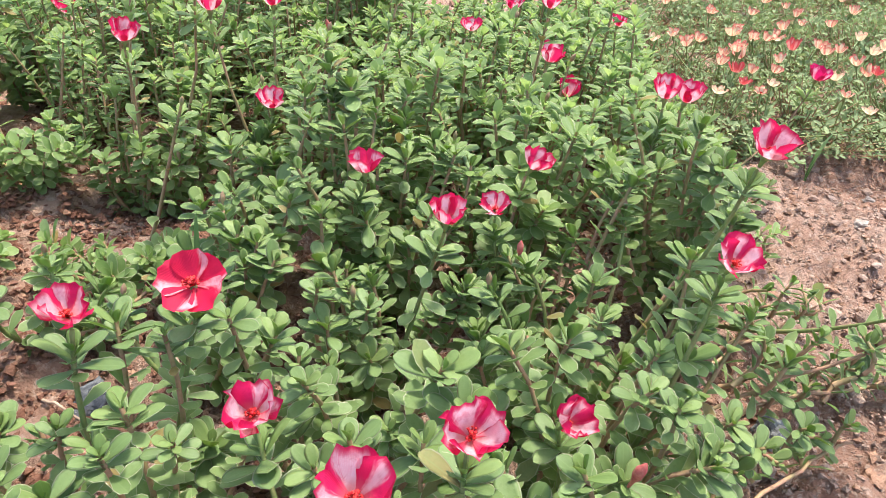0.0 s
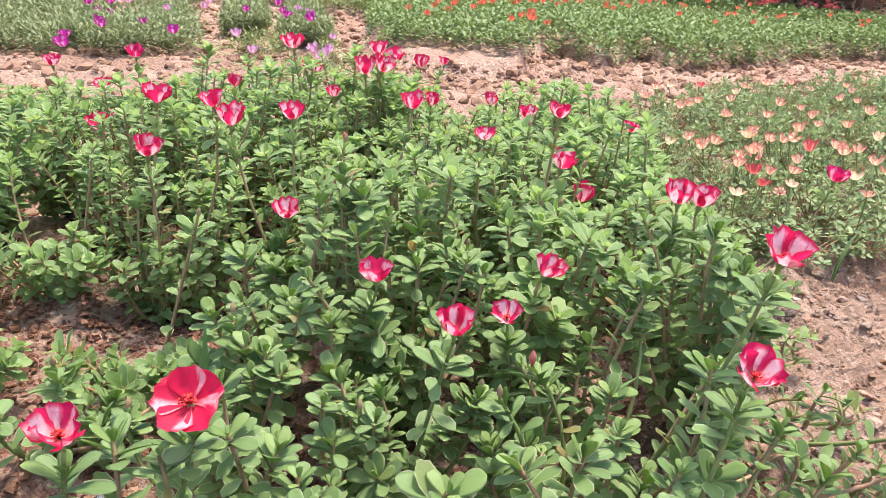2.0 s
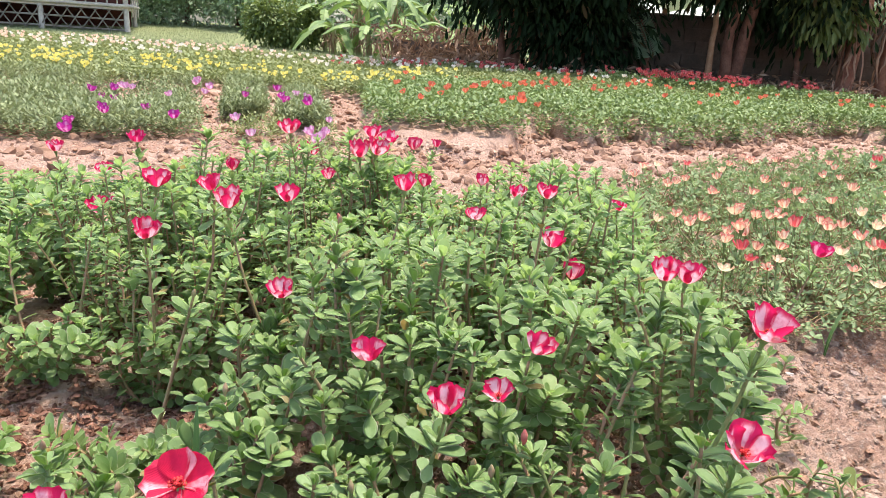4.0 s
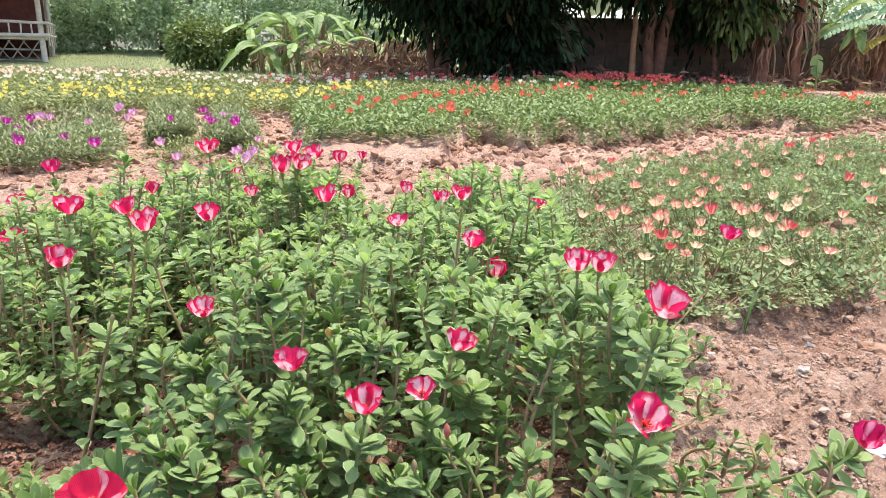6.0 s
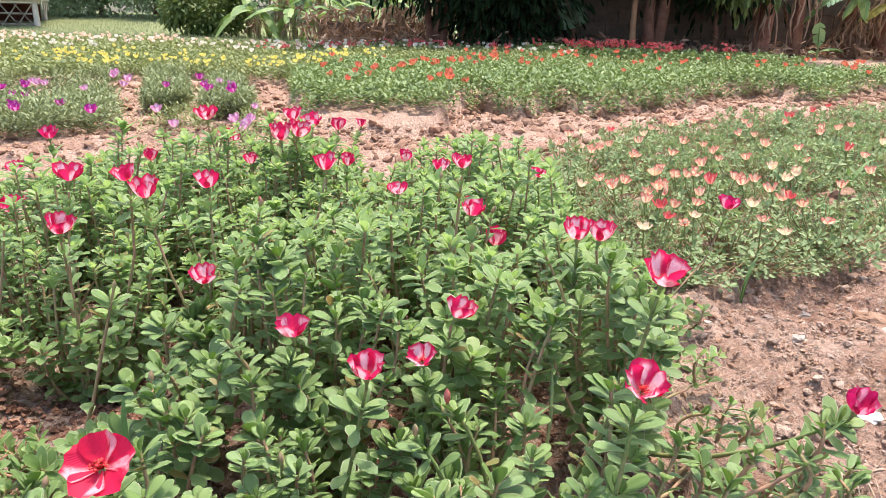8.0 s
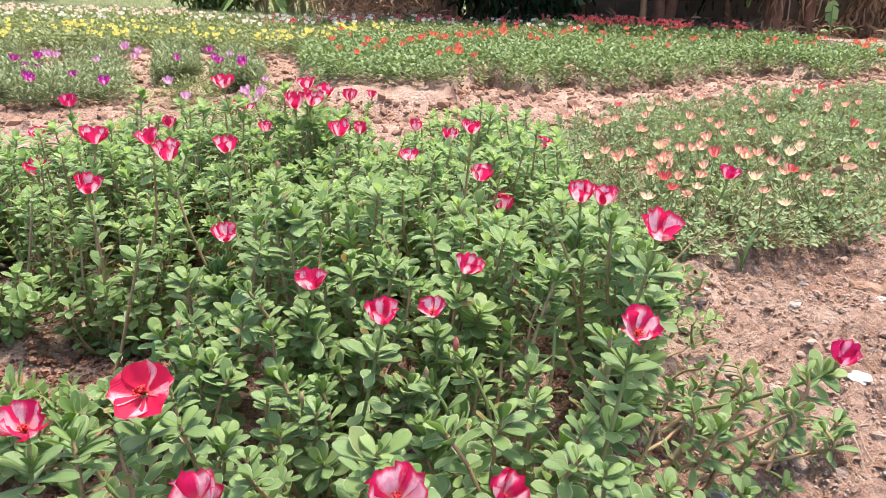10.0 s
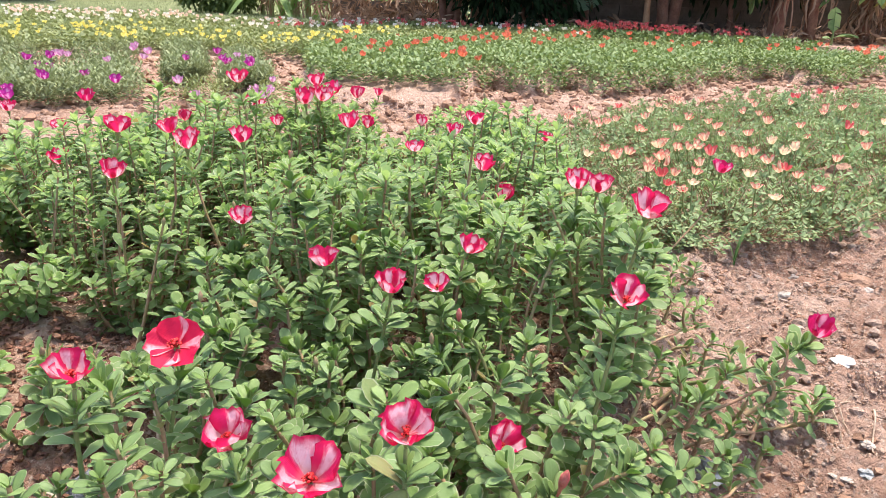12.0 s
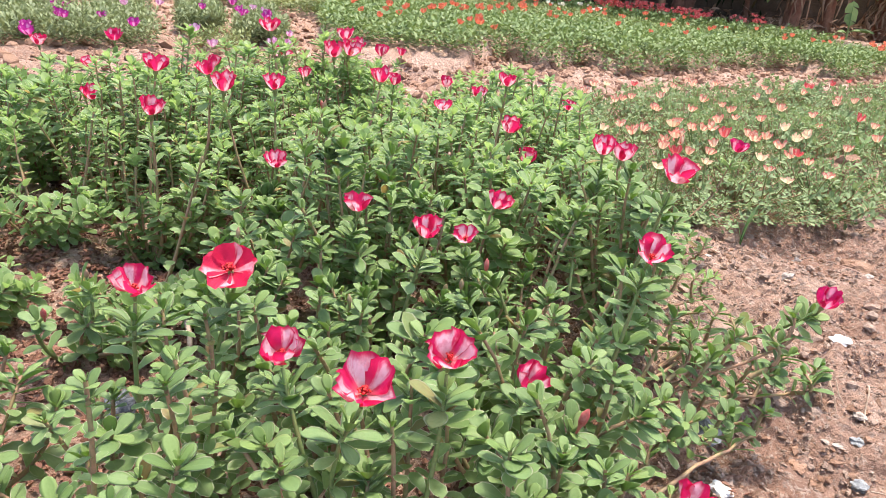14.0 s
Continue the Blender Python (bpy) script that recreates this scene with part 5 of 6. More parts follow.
    bloom_mass(bed, inside(r, 500, -2.0, 2.0, 8.4, 10.4, in_white, 0.5, 93)[:70], 0.055, r, PETAL_CORAL, "coral flowers", 0.125, "blossom_mass")

build_far_beds()


# ---- the wall ----
def box(x0, x1, y0, y1, z0, z1, bevel=0.0):
    v = np.array([(x, y, z) for x in (x0, x1) for y in (y0, y1) for z in (z0, z1)], float)
    f = np.array([(0, 1, 3, 2), (4, 6, 7, 5), (0, 4, 5, 1), (2, 3, 7, 6), (0, 2, 6, 4), (1, 5, 7, 3)])
    return v, f


def build_wall():
    core = new("wall_north", quads("wall_north", *box(1.2, 13.2, 12.03, 12.15, -0.1, 1.07), BLOCK, smooth=False))
    tagged(core, "low dark grey concrete block wall behind trees", "wall", kind="structure")
    me = quads("block", *box(0.006, 0.394, 0.0, 0.05, 0.006, 0.194), BLOCK, smooth=False)
    for row in range(6):
        for i in range(3, 32):
            part("block", me, core, m=Matrix.Translation((0.4 * i + (0.2 if row % 2 else 0.0), 11.99, -0.1 + 0.2 * row)))
    pale = new("wall_garden", quads("wall_garden", *box(-1.7, 0.4, 14.0, 14.15, -0.1, 0.42), PALE_WALL, smooth=False))
    tagged(pale, "low pale rendered garden wall behind dry leaves", "wall", kind="structure")
    v, f = box(2.0, 4.6, 15.0, 19.0, 0, 0.03)
    v[:, 2] += 2.6 - 0.42 * (v[:, 0] - 2.0)
    ob = new("tin_roof", quads("tin_roof", v, f, TIN, smooth=False))
    tagged(ob, "pale sloping tin roof edge behind the wall", "roof")
    posts = [box(a, a + 0.1, b, b + 0.1, -0.1, 2.6 - 0.42 * (a - 2.0)) for a in (2.1, 4.4) for b in (15.1, 18.8)]
    for p in posts:
        part("post", quads("post", *p, BARK, smooth=False), ob)


build_wall()


# ---- trees and bananas ----
def leaf_cloud(blobs, n, size, r, template, droop=0.3, clump=60, spread=0.28):
    """Leaves in clumps through ellipsoids (x, y, z, rx, ry, rz)."""
    blobs = np.array(blobs, float)
    vol = blobs[:, 3] * blobs[:, 4] * blobs[:, 5]
    which = r.choice(len(blobs), n // clump, p=vol / vol.sum())
    u = r.normal(0, 1, (len(which), 3))
    u /= np.linalg.norm(u, axis=1)[:, None]
    u *= r.uniform(0.35, 1.0, len(which))[:, None] ** 0.5
    centre = blobs[which, :3] + u * blobs[which, 3:]
    c = np.repeat(centre, clump, 0)
    off = r.normal(0, spread, c.shape)
    pos = c + off
    d = off / (np.linalg.norm(off, axis=1)[:, None] + 1e-6) + r.normal(0, 0.4, c.shape) + np.array([0, 0, -droop])
    nrm = r.normal(0, 0.5, c.shape) + np.array([0, 0, 1.0])
    return strewn(template, frames(pos, d, nrm, size * r.uniform(0.7, 1.25, len(pos))))


def tree(at, trunks, blobs, n, size, leaf, r, label, bark=BARK, droop=0.3, template=None, spread=0.28, name="tree"):
    e = empty(name, (at[0], at[1], float(land(at[0], at[1])) - 0.02), label, "tree")
    for (dx, dy, h, rad, bx, by) in trunks:
        p = bezier(np.array([bx, by, 0]), np.array([bx + dx * 0.15, by + dy * 0.15, h * 0.35]), np.array([bx + dx * 0.7, by + dy * 0.6, h * 0.65]), np.array([bx + dx, by + dy, h]), 12)
        p[1:-1] += r.normal(0, 0.012, (10, 3))
        part("trunk", quads("trunk", *tube(p, rad * np.array([1.5, 1.15] + list(np.linspace(1, 0.5, 10))), 10)[:2], bark), e)
        for _ in range(3):
            s = p[int(r.integers(6, 11))]
            d = r.normal(0, 1, 3) * np.array([0.9, 0.7, 0.3]) + np.array([0, 0, 0.5])
            part("limb", quads("limb", *tube(bezier(s, s + d * 0.3, s + d * 0.7, s + d * 1.1 + np.array([0, 0, -0.05]), 7), np.linspace(rad * 0.5, rad * 0.12, 7), 6)[:2], bark), e)
    v, f, uv = leaf_cloud(blobs, n, size, r, template or LEAF_LONG, droop, 50, spread)
    part("crown", quads("crown", v, f, leaf, uv), e, kind="stuff")
    return e


def banana_leaf(e, base, azim, length, width, rise, fall, r, material, label=""):
    n = 14
    t = np.linspace(0, 1, n)
    d = np.array([math.cos(azim), math.sin(azim), 0])
    mid = base + d * (length * (t * 0.75 + 0.1 * t * t))[:, None] + np.array([0, 0, 1.0]) * (rise * t - fall * t * t)[:, None]
    side = np.array([-math.sin(azim), math.cos(azim), 0])
    w = width * np.interp(t, (0, 0.12, 0.3, 0.7, 0.92, 1), (0.04, 0.08, 0.85, 1, 0.6, 0.03))
    chunks = []
    for s in (-1, 1):
        cuts = np.sort(r.choice(np.arange(3, n - 1), 4, replace=False))
        hang = 0.25 + 0.25 * r.uniform()
        start = 0
        for c in list(cuts) + [n - 1]:
            i = np.arange(start, c + 1)
            if len(i) >= 2:
                tilt = hang + r.normal(0, 0.16)
                inner = mid[i]
                outer = mid[i] + s * side * w[i][:, None] * math.cos(tilt) - np.array([0, 0, 1.0]) * (w[i] * math.sin(tilt))[:, None]
                v = np.concatenate([inner, outer])
                m = len(i)
                f = np.array([(j, j + 1, m + j + 1, m + j) for j in range(m - 1)])
                uv = np.column_stack([np.concatenate([np.full(m, 0.5), np.full(m, 0.5 + 0.5 * s)]), np.concatenate([t[i], t[i]])])
                chunks.append((v, f, uv))
            start = c
    rib = tube(mid, np.linspace(0.022, 0.006, n) * (width / 0.25), 5)
    v, f, uv = join(chunks + [rib])
    part("leaf", quads("leaf", v, f, material, uv), e, label)


def dead_leaf(e, base, azim, length, r):
    """A dry, torn leaf that hangs down the stem."""
    n = 8
    t = np.linspace(0, 1, n)
    d = np.array([math.cos(azim), math.sin(azim), 0])
    mid = base + d * (0.06 + 0.16 * np.sin(t * r.uniform(1.2, 2.8)))[:, None] - np.array([0, 0, 1.0]) * (length * t)[:, None] + np.cumsum(r.normal(0, 0.022, (n, 3)), axis=0)
    side = np.array([-math.sin(azim), math.cos(azim), 0])
    w = 0.015 * np.interp(t, (0, 0.3, 0.8, 1), (0.4, 1, 1.1, 0.2)) * r.uniform(0.7, 1.3, n)
    v = np.concatenate([mid - side * w[:, None], mid + d * 0.02, mid + side * w[:, None]])
    uv = np.concatenate([np.column_stack([np.full(n, u), t]) for u in (0, 0.5, 1)])
    f = [(k * n + i, k * n + n + i, k * n + n + 1 + i, k * n + 1 + i) for k in (0, 1) for i in range(n - 1)]
    part("dry_leaf", quads("dry_leaf", v, f, DRY_LEAF, uv), e, "torn brown dry leaf")


def banana(at, height, radius, leaves, dead, r, label, stem=STEM_BANANA, leaf_len=1.5, name="banana_plant"):
    e = empty(name, (at[0], at[1], float(land(at[0], at[1])) - 0.02), label, "banana plant")
    p = np.column_stack([np.linspace(0, r.normal(0, 0.05), 9), np.zeros(9), np.linspace(0, height, 9)])
    part("stem", quads("stem", *tube(p, radius * np.array([1.25, 1.1, 1, 0.97, 0.94, 0.9, 0.85, 0.75, 0.55]), 12)[:2], stem), e)
    for k in range(4):
        a = r.uniform(0, 6.28)
        z0, z1 = height * r.uniform(0.0, 0.2), height * r.uniform(0.45, 0.9)
        q = np.column_stack([radius * 1.02 * np.cos(a + np.linspace(0, 0.5, 7)), radius * 1.02 * np.sin(a + np.linspace(0, 0.5, 7)), np.linspace(z0, z1, 7)])
        part("sheath", quads("sheath", *tube(q, radius * 0.16 * np.array([0.8, 1, 1, 0.9, 0.7, 0.5, 0.1]), 6)[:2], SHEATH), e, "peeling dry brown sheath")
    a0 = r.uniform(0, 6.28)
    for k in range(leaves):
        banana_leaf(e, np.array([0, 0, height * 0.97]), a0 + k * 2.4, leaf_len * r.uniform(0.8, 1.15), leaf_len * 0.095, leaf_len * r.uniform(0.5, 0.95), leaf_len * r.uniform(0.7, 1.1), r, BANANA_LEAF)
    for k in range(dead * 4):
        dead_leaf(e, np.array([0, 0, height * r.uniform(0.5, 0.98)]), r.uniform(0, 6.28), height * r.uniform(0.3, 0.5), r)
    return e


def build_trees():
    r = np.random.default_rng(120)
    # upper forward blobs of both crowns hang out of view, added to shade lower leaves
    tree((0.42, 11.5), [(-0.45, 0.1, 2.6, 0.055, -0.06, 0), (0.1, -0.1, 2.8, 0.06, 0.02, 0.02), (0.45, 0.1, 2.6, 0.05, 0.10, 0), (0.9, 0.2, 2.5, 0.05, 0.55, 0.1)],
         [(0.4, 0.2, 2.1, 1.4, 1.3, 1.2), (1.0, 0.1, 2.0, 0.85, 1.2, 1.3), (-0.55, 0.3, 2.1, 0.6, 0.9, 0.75), (0.95, 0.3, 1.15, 0.75, 0.5, 0.55), (0.2, 0.2, 3.2, 1.5, 1.9, 0.9), (0.2, -0.7, 2.2, 1.4, 0.9, 0.5), (-0.9, -0.3, 2.8, 1.0, 1.0, 0.45), (1.25, -0.1, 0.75, 0.6, 0.4, 0.5), (0.8, 0.1, 0.55, 0.5, 0.4, 0.4), (0.2, -1.6, 3.1, 1.7, 1.2, 0.6)], 50000, 0.19, SHADED_TREE_LEAF, r, "dense mango tree with several trunks, its leaf colour darkened for shade", droop=0.9)
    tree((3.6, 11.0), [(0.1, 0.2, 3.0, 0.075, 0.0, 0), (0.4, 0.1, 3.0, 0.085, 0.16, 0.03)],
         [(0.2, 0.4, 2.5, 1.6, 1.3, 1.0), (0.9, 0.3, 2.3, 0.9, 1.1, 1.1), (1.2, 0.35, 1.45, 0.7, 0.4, 0.5), (-0.3, 0.3, 1.9, 0.6, 0.5, 0.5), (-0.2, 0.2, 3.2, 1.8, 1.5, 0.8), (0.5, -1.6, 3.1, 2.0, 1.2, 0.6)], 42000, 0.19, SHADED_TREE_LEAF, r, "tall tree with two brown trunks and drooping leaves", droop=0.9)
    tree((3.36, 11.05), [(0.05, 0.0, 2.4, 0.045, 0, 0)], [(0.1, 0.1, 2.5, 0.6, 0.5, 0.5)], 1200, 0.16, SHADED_TREE_LEAF, r, "slender tree with a smooth orange-brown trunk", BARK_ORANGE, 0.8)
    # bright drooping spray in front of the shade
    tree((4.75, 11.3), [(0.0, -0.3, 1.9, 0.04, 0, 0)], [(-0.15, -0.45, 1.15, 0.42, 0.2, 0.28), (0.2, -0.4, 1.05, 0.3, 0.15, 0.3)], 700, 0.20, BUSH_LEAF, r, "young mango tree with bright drooping leaves", droop=1.4, spread=0.12)
    # bananas at the wall
    banana((5.35, 11.0), 1.9, 0.10, 6, 9, r, "banana plant with brown peeling stem and dry leaves", SHEATH)
    banana((5.95, 11.1), 1.8, 0.08, 6, 7, r, "banana plant with dry hanging leaves by the wall", SHEATH)
    banana((6.85, 11.2), 0.95, 0.09, 5, 14, r, "banana plant half buried in dry leaves", SHEATH, 1.1)
    banana((7.4, 11.3), 1.2, 0.10, 5, 14, r, "banana plant with yellowing dry leaves", SHEATH, 1.2)
    banana((1.10, 11.7), 1.5, 0.07, 4, 7, r, "thin banana plant with dry stalk in the shade", SHEATH, 1.0)
    banana((1.55, 11.6), 1.3, 0.08, 4, 8, r, "banana plant with torn dry leaves in the shade", SHEATH, 1.0)
    banana((0.85, 11.9), 1.2, 0.07, 3, 7, r, "banana plant with torn dry leaves in the shade", SHEATH, 1.0)
    e = empty("banana_sprout", (5.92, 10.4, 0), "young light green banana sprout before dry leaves", "banana plant")
    part("stem", quads("stem", *tube([(0, 0, -0.03), (0, 0, 0.1), (0.0, 0, 0.22)], (0.025, 0.02, 0.012), 8)[:2], STEM_GREEN), e)
    banana_leaf(e, np.array([0, 0, 0.18]), 1.4, 0.12, 0.10, 0.52, 0.12, r, BANANA_LEAF)
    banana_leaf(e, np.array([0, 0, 0.15]), 0.1, 0.5, 0.08, 0.25, 0.22, r, BANANA_LEAF)
    banana_leaf(e, np.array([0, 0, 0.12]), 3.3, 0.2, 0.07, 0.2, 0.16, r, BANANA_LEAF)
    # bright bananas on the far lawn
    for x, y, h in ((-3.25, 16.0, 0.55), (-2.75, 16.3, 1.1), (-2.4, 15.6, 0.5), (-1.95, 16.2, 1.2), (-3.7, 17.2, 0.9), (-1.55, 15.4, 0.55), (-2.1, 17.5, 0.8), (-3.1, 17.8, 1.2), (-1.2, 16.6, 1.05), (-0.6, 16.2, 0.6), (-0.1, 16.8, 1.0)):
        banana((x, y), h, 0.05, 7, 4, r, "bright yellow-green banana plant on the far lawn", STEM_BANANA, 1.15)
    # grey palm leaf against the sky
    e = empty("palm_frond_plant", (2.62, 11.6, -0.02), "grey-green palm with a long sloping frond", "palm")
    part("stem", quads("stem", *tube([(0, 0, 0), (-0.05, 0, 0.5), (-0.22, 0, 1.0), (-0.6, 0.0, 1.6)], (0.05, 0.04, 0.03, 0.02), 8)[:2], BARK), e)
    mid = bezier(np.array([0.02, -0.1, 0.45]), np.array([-0.1, -0.1, 0.75]), np.array([-0.3, -0.12, 1.05]), np.array([-0.7, -0.15, 1.6]), 34)
    tan = np.gradient(mid, axis=0)
    pos = np.concatenate([mid, mid])
    out = np.cross(tan, np.array([0.2, -1.0, 0.3]))
    out /= np.linalg.norm(out, axis=1)[:, None]
    d = np.concatenate([out, -out]) + np.concatenate([tan, tan]) * 8
    v, f, uv = strewn(LEAF_LONG, frames(pos, d, np.tile([0.1, -1.0, 0.4], (len(pos), 1)), np.full(len(pos), 0.24), 0.6))
    part("frond", join_mesh("frond", [(v, f, uv), tube(mid, 0.009, 4)], PALM_LEAF), e)
    # pinnate sprays
    e = empty("pinnate_tree", (7.5, 10.7, -0.02), "young tree with pinnate blue-green leaves and yellowing lower ones", "tree")
    part("trunk", quads("trunk", *tube([(0, 0, 0), (0.02, 0.02, 0.6), (-0.05, 0, 1.2), (0, 0, 1.7)], (0.04, 0.035, 0.03, 0.015), 8)[:2], BARK), e)
    for k, (z, ln, az, mt) in enumerate(((1.25, 1.25, 3.25, FERN_LEAF), (1.05, 1.30, 3.05, FERN_LEAF), (1.35, 1.0, 3.7, FERN_LEAF), (1.12, 0.9, 4.1, FERN_LEAF), (0.85, 0.8, 3.2, YELLOW_LEAF), (0.78, 0.7, 3.9, YELLOW_LEAF), (1.3, 1.0, 5.2, FERN_LEAF), (1.4, 1.0, 1.2, FERN_LEAF), (0.8, 0.5, 5.0, YELLOW_LEAF))):
        d = np.array([math.cos(az), math.sin(az), 0])
        mid = bezier(np.array([0, 0, z]), np.array([0, 0, z + 0.12]) + d * ln * 0.35, np.array([0, 0, z + 0.1]) + d * ln * 0.7, np.array([0, 0, z - 0.16]) + d * ln, 22)
        side = np.array([-d[1], d[0], 0])
        pos = np.concatenate([mid[4:], mid[4:]])
        dd = np.concatenate([np.tile(side, (18, 1)), np.tile(-side, (18, 1))]) + d * 0.5 + np.array([0, 0, -0.55])
        v, f, uv = strewn(folded(0.27, 0.03, 0.12), frames(pos, dd, np.tile([0, -0.8, 1.0], (36, 1)), np.full(36, 0.17) * r.uniform(0.85, 1.15, 36), 0.8))
        part("frond", join_mesh("frond", [(v, f, uv), tube(mid, 0.006, 4)], mt), e)
    # round bush and hedge trees
    tree((-4.6, 17.0), [(0.1, 0, 0.8, 0.05, 0, 0), (-0.3, 0.1, 0.7, 0.04, 0.05, 0), (0.35, 0.1, 0.7, 0.04, -0.05, 0)], [(0, 0, 0.62, 0.88, 0.8, 0.45), (-0.3, 0.1, 0.78, 0.55, 0.6, 0.35), (0.35, 0.1, 0.55, 0.6, 0.6, 0.4), (-0.35, -0.1, 0.4, 0.55, 0.6, 0.3)], 8000, 0.10, BUSH_LEAF, r, "round dense bush with yellow-green leaves", spread=0.11, name="bush", template=folded(0.26, 0.06, 0.15))
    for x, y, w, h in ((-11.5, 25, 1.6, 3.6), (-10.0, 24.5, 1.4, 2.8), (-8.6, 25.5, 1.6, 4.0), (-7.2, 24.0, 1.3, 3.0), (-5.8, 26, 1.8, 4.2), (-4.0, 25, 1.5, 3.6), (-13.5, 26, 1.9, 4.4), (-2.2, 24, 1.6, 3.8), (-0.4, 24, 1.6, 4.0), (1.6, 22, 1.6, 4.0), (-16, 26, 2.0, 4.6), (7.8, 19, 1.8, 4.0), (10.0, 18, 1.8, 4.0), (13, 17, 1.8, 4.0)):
        tree((x, y), [(0.2, 0, h * 0.7, 0.07, 0, 0), (-0.3, 0.1, h * 0.6, 0.05, 0.05, 0)], [(0, 0, h * 0.62, w, w, h * 0.42), (0.5, -0.4, h * 0.3, w * 0.8, w * 0.7, h * 0.28), (-0.6, -0.3, h * 0.26, w * 0.8, w * 0.7, h * 0.25)], 6500, 0.13, HAZED_HEDGE_LEAF, r, "leafy green hedgerow tree beyond the lawn", spread=0.2, template=LEAF_TINY)


def join_mesh(name, chunks, material):
    v, f, uv = join(chunks)
    return quads(name, v, f, material, uv)


build_trees()


# ---- dry litter ----
def build_litter():
    r = np.random.default_rng(140)
    x = r.uniform(-1.6, 8.6, 2600)
    y = 10.75 + r.uniform(0, 1.15, 2600) + np.where(x < 1.2, r.uniform(0.3, 2.6, 2600), 0)
    pos = np.column_stack([x, y, land(x, y) + 0.02 + 0.2 * r.uniform(0, 1, 2600) ** 3])
    d = r.normal(0, 1, (2600, 3)) * np.array([1, 1, 0.5])
    v, f, uv = strewn(LEAF_LONG, frames(pos, d, r.normal(0, 0.5, (2600, 3)) + np.array([0, 0, 1]), r.uniform(0.06, 0.22, 2600)))
    tagged(new("leaf_litter", quads("leaf_litter", v, f, DRY_LEAF, uv)), "dry brown fallen leaves heaped under the trees", "leaf litter", kind="stuff")
    n = 900
    x, y = r.normal(4.2, 0.25, n), r.normal(8.5, 0.3, n)
    pos = np.column_stack([x, y, land(x, y) + 0.14 * np.exp(-((x - 4.2) / 0.35) ** 2) * r.uniform(0, 1, n)])
    d = r.normal(0, 1, (n, 3)) * np.array([1, 0.6, 0.35])
    v, f, uv = strewn(blade((0, 0.5, 1.0), (0.6, 1, 0.3), 0.025, 0.3, 0.15), frames(pos, d, r.normal(0, 0.5, (n, 3)) + np.array([0, 0, 1]), r.uniform(0.08, 0.22, n)))
    tagged(new("straw_heap", quads("straw_heap", v, f, DRY_LEAF, uv)), "small heap of dry straw beside the red bed", "straw", kind="stuff")
    n = 700
    x, y = r.uniform(-1.9, 0.5, n), r.uniform(13.2, 14.0, n)
    pos = np.column_stack([x, y, land(x, y) + 0.55 * r.uniform(0, 1, n) ** 1.4])
    d = r.normal(0, 0.9, (n, 3)) + np.array([0, -0.2, -0.8])
    v, f, uv = strewn(LEAF_LONG, frames(pos + np.array([0, 0, 0.15]), d, r.normal(0, 0.5, (n, 3)) + np.array([0, -1, 0.3]), r.uniform(0.10, 0.32, n), 0.5))
    tagged(new("dry_banana_thicket", quads("dry_banana_thicket", v, f, DRY_LEAF, uv)), "thicket of dry brown leaves along the garden wall", "dry thicket", kind="stuff")
    n = 26000
    x, y = r.uniform(-13, 1.0, n), 12.5 + 11.5 * r.uniform(0, 1, n)
    pos = np.column_stack([x, y, land(x, y)])
    d = r.normal(0, 0.4, (n, 3)) + np.array([0, 0, 1.0])
    v, f, uv = strewn(kite(0.08, 0.01, 0.15), frames(pos, d, r.normal(0, 1, (n, 3)) + np.array([0, -1, 0]), r.uniform(0.03, 0.08, n)))
    tagged(new("lawn_grass", quads("lawn_grass", v, f, LAWN, uv)), "short green grass of the far lawn", "grass", kind="stuff")


build_litter()


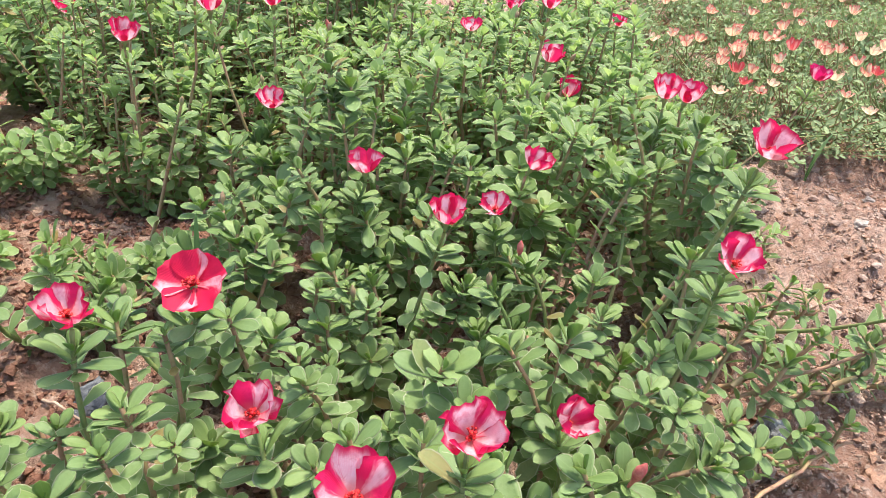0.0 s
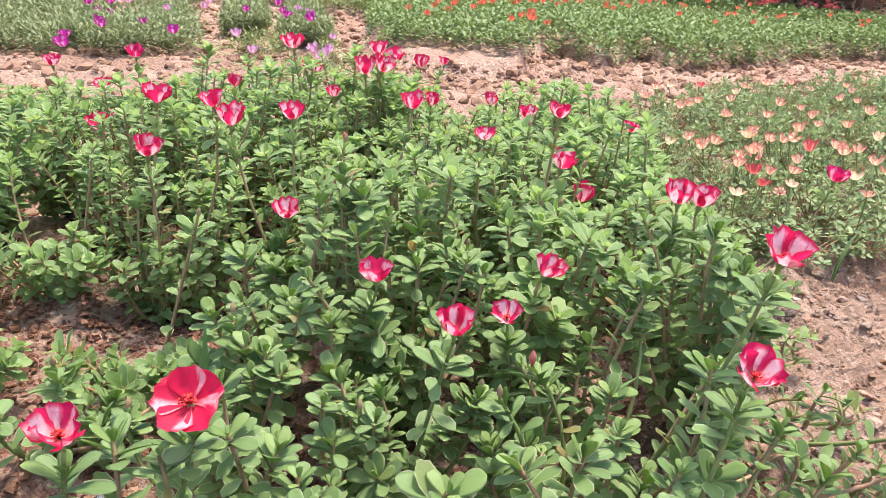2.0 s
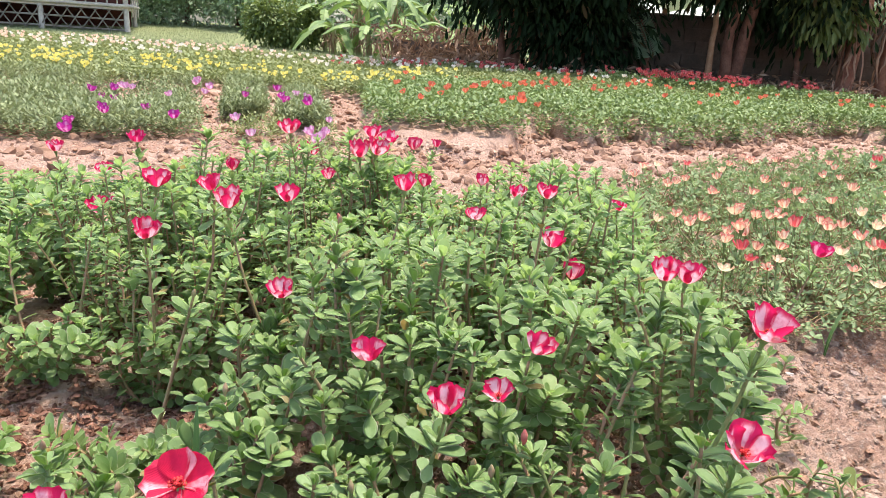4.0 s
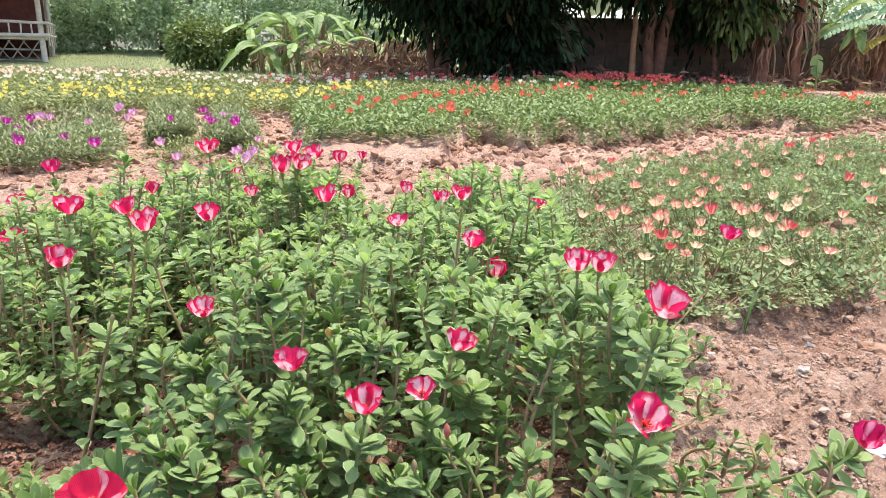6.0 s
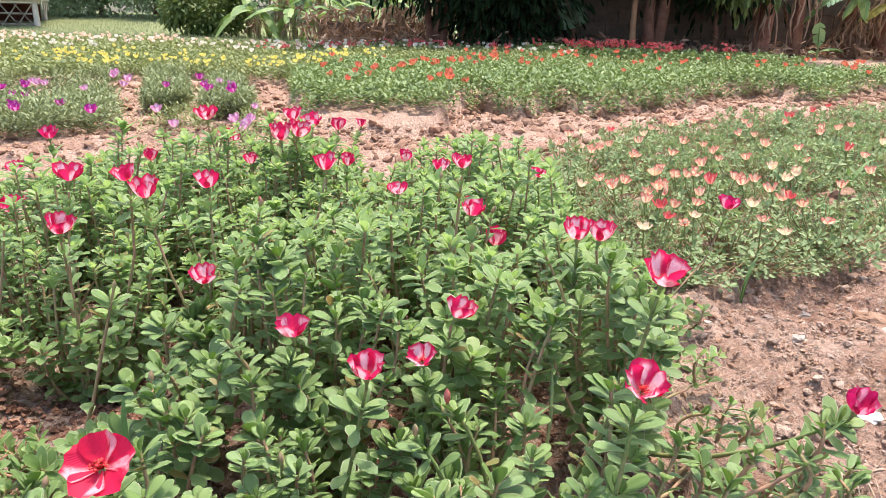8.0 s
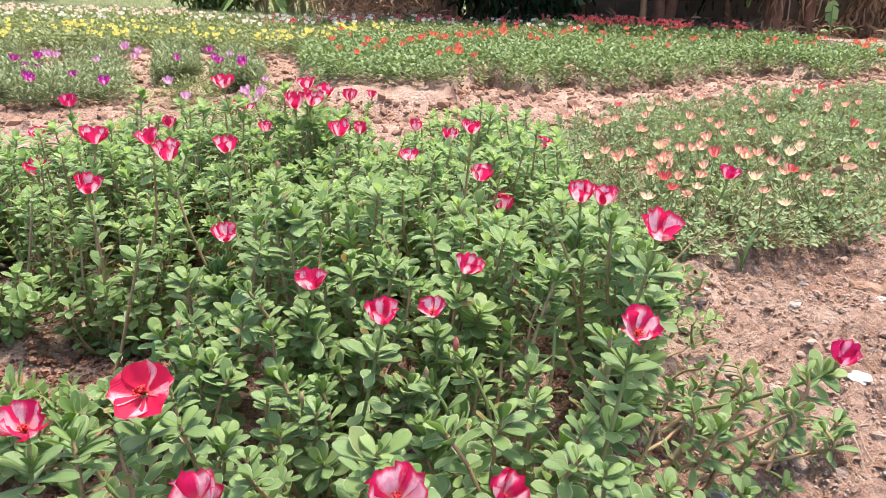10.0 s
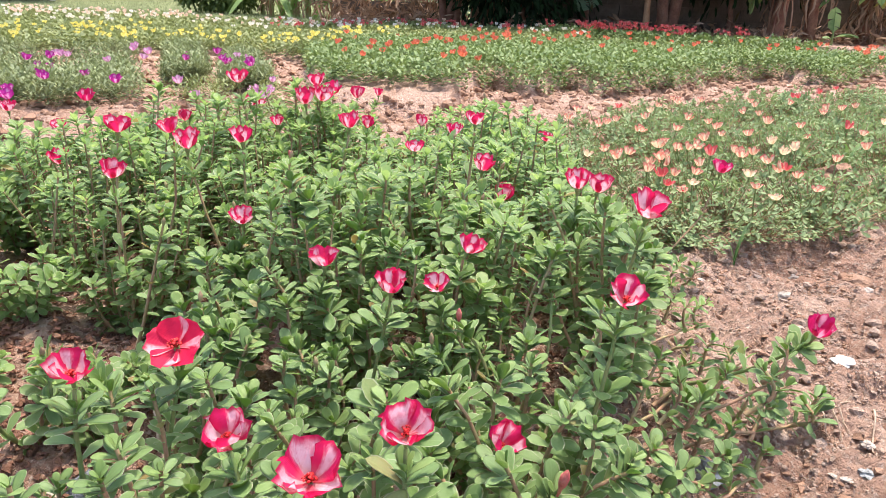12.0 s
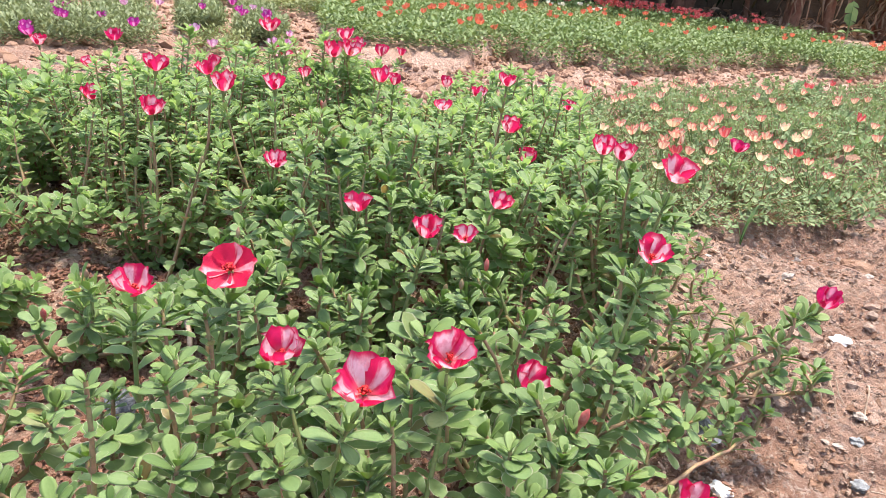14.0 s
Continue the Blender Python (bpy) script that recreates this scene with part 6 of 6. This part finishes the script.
# ---- the hut ----
def build_hut():
    r = np.random.default_rng(150)
    x1, y0 = -9.85, 20.0
    e = empty("bamboo_hut", (x1, y0, 0.0), "raised field hut with pale bamboo rails and dark red boards", "hut")
    W, D = 4.2, 2.4
    e.rotation_euler = (0, 0, radians(21))
    for px, py in ((0, 0), (-2.1, 0), (-W, 0), (0, D), (-2.1, D), (-W, D)):
        part("post", quads("post", *tube([(px + 0.02, py, -0.1), (px, py, 0.7), (px - 0.01, py, 2.7)], (0.075, 0.07, 0.06), 8)[:2], BAMBOO), e)
    part("floor", quads("floor", *box(-W - 0.1, 0.1, -0.05, D + 0.1, 0.66, 0.73), BAMBOO, smooth=False), e)
    part("back_wall", quads("back_wall", *box(-W, -0.06, D - 0.35, D - 0.28, 0.0, 2.5), RED_BOARD, smooth=False), e, "dark red board wall")
    part("side_wall", quads("side_wall", *box(-W, -W + 0.06, 0.1, D - 0.4, 0.0, 2.5), RED_BOARD, smooth=False), e, "dark red board wall")
    for z, over in ((1.10, 0.20), (0.77, 0.22)):
        q = np.column_stack([np.linspace(-W - 0.2, over, 12), np.full(12, -0.09), z + r.normal(0, 0.006, 12)])
        part("rail", quads("rail", *tube(q, 0.038 if z > 1 else 0.05, 8)[:2], BAMBOO), e)
        q = np.column_stack([np.full(8, 0.14), np.linspace(-0.1, D, 8), np.full(8, z)])
        part("rail", quads("rail", *tube(q, 0.035, 8)[:2], BAMBOO), e)
    for x in np.arange(-W + 0.1, 0.0, 0.26):
        part("baluster", quads("baluster", *tube([(x, -0.08, 0.76), (x + r.normal(0, 0.01), -0.08, 1.1)], 0.022, 6)[:2], BAMBOO), e)
    for y in np.arange(0.3, D, 0.6):
        part("baluster", quads("baluster", *tube([(0.14, y, 0.5), (0.14, y, 1.1)], 0.022, 6)[:2], BAMBOO), e)
    for z in (0.13, 0.40):
        part("lower_rail", quads("lower_rail", *tube([(-W, -0.02, z), (-2.0, -0.02, z + 0.01), (0, -0.02, z)], 0.03, 6)[:2], THATCH), e, "dark weathered pole")
    for x in np.arange(-W + 0.2, -0.1, 0.34):
        for s in (-1, 1):
            part("lattice_pole", quads("lattice_pole", *tube([(x - s * 0.2, -0.035 - 0.02 * s, 0.08), (x + s * 0.2, -0.035 - 0.02 * s, 0.64)], 0.018, 5)[:2], THATCH), e)
    v = np.array([(-W - 0.6, -0.9, 2.1), (0.7, -0.9, 2.1), (0.7, D / 2, 3.4), (-W - 0.6, D / 2, 3.4), (0.7, D + 0.9, 2.1), (-W - 0.6, D + 0.9, 2.1)], float)
    v = np.concatenate([v, v + np.array([0, 0, 0.12])])
    f = [(0, 3, 2, 1), (3, 5, 4, 2), (6, 7, 8, 9), (9, 8, 10, 11), (0, 1, 7, 6), (4, 5, 11, 10), (1, 2, 8, 7), (2, 4, 10, 8), (3, 0, 6, 9), (5, 3, 9, 11)]
    part("roof", quads("roof", v, f, THATCH, smooth=False), e, "grey thatched roof")


build_hut()
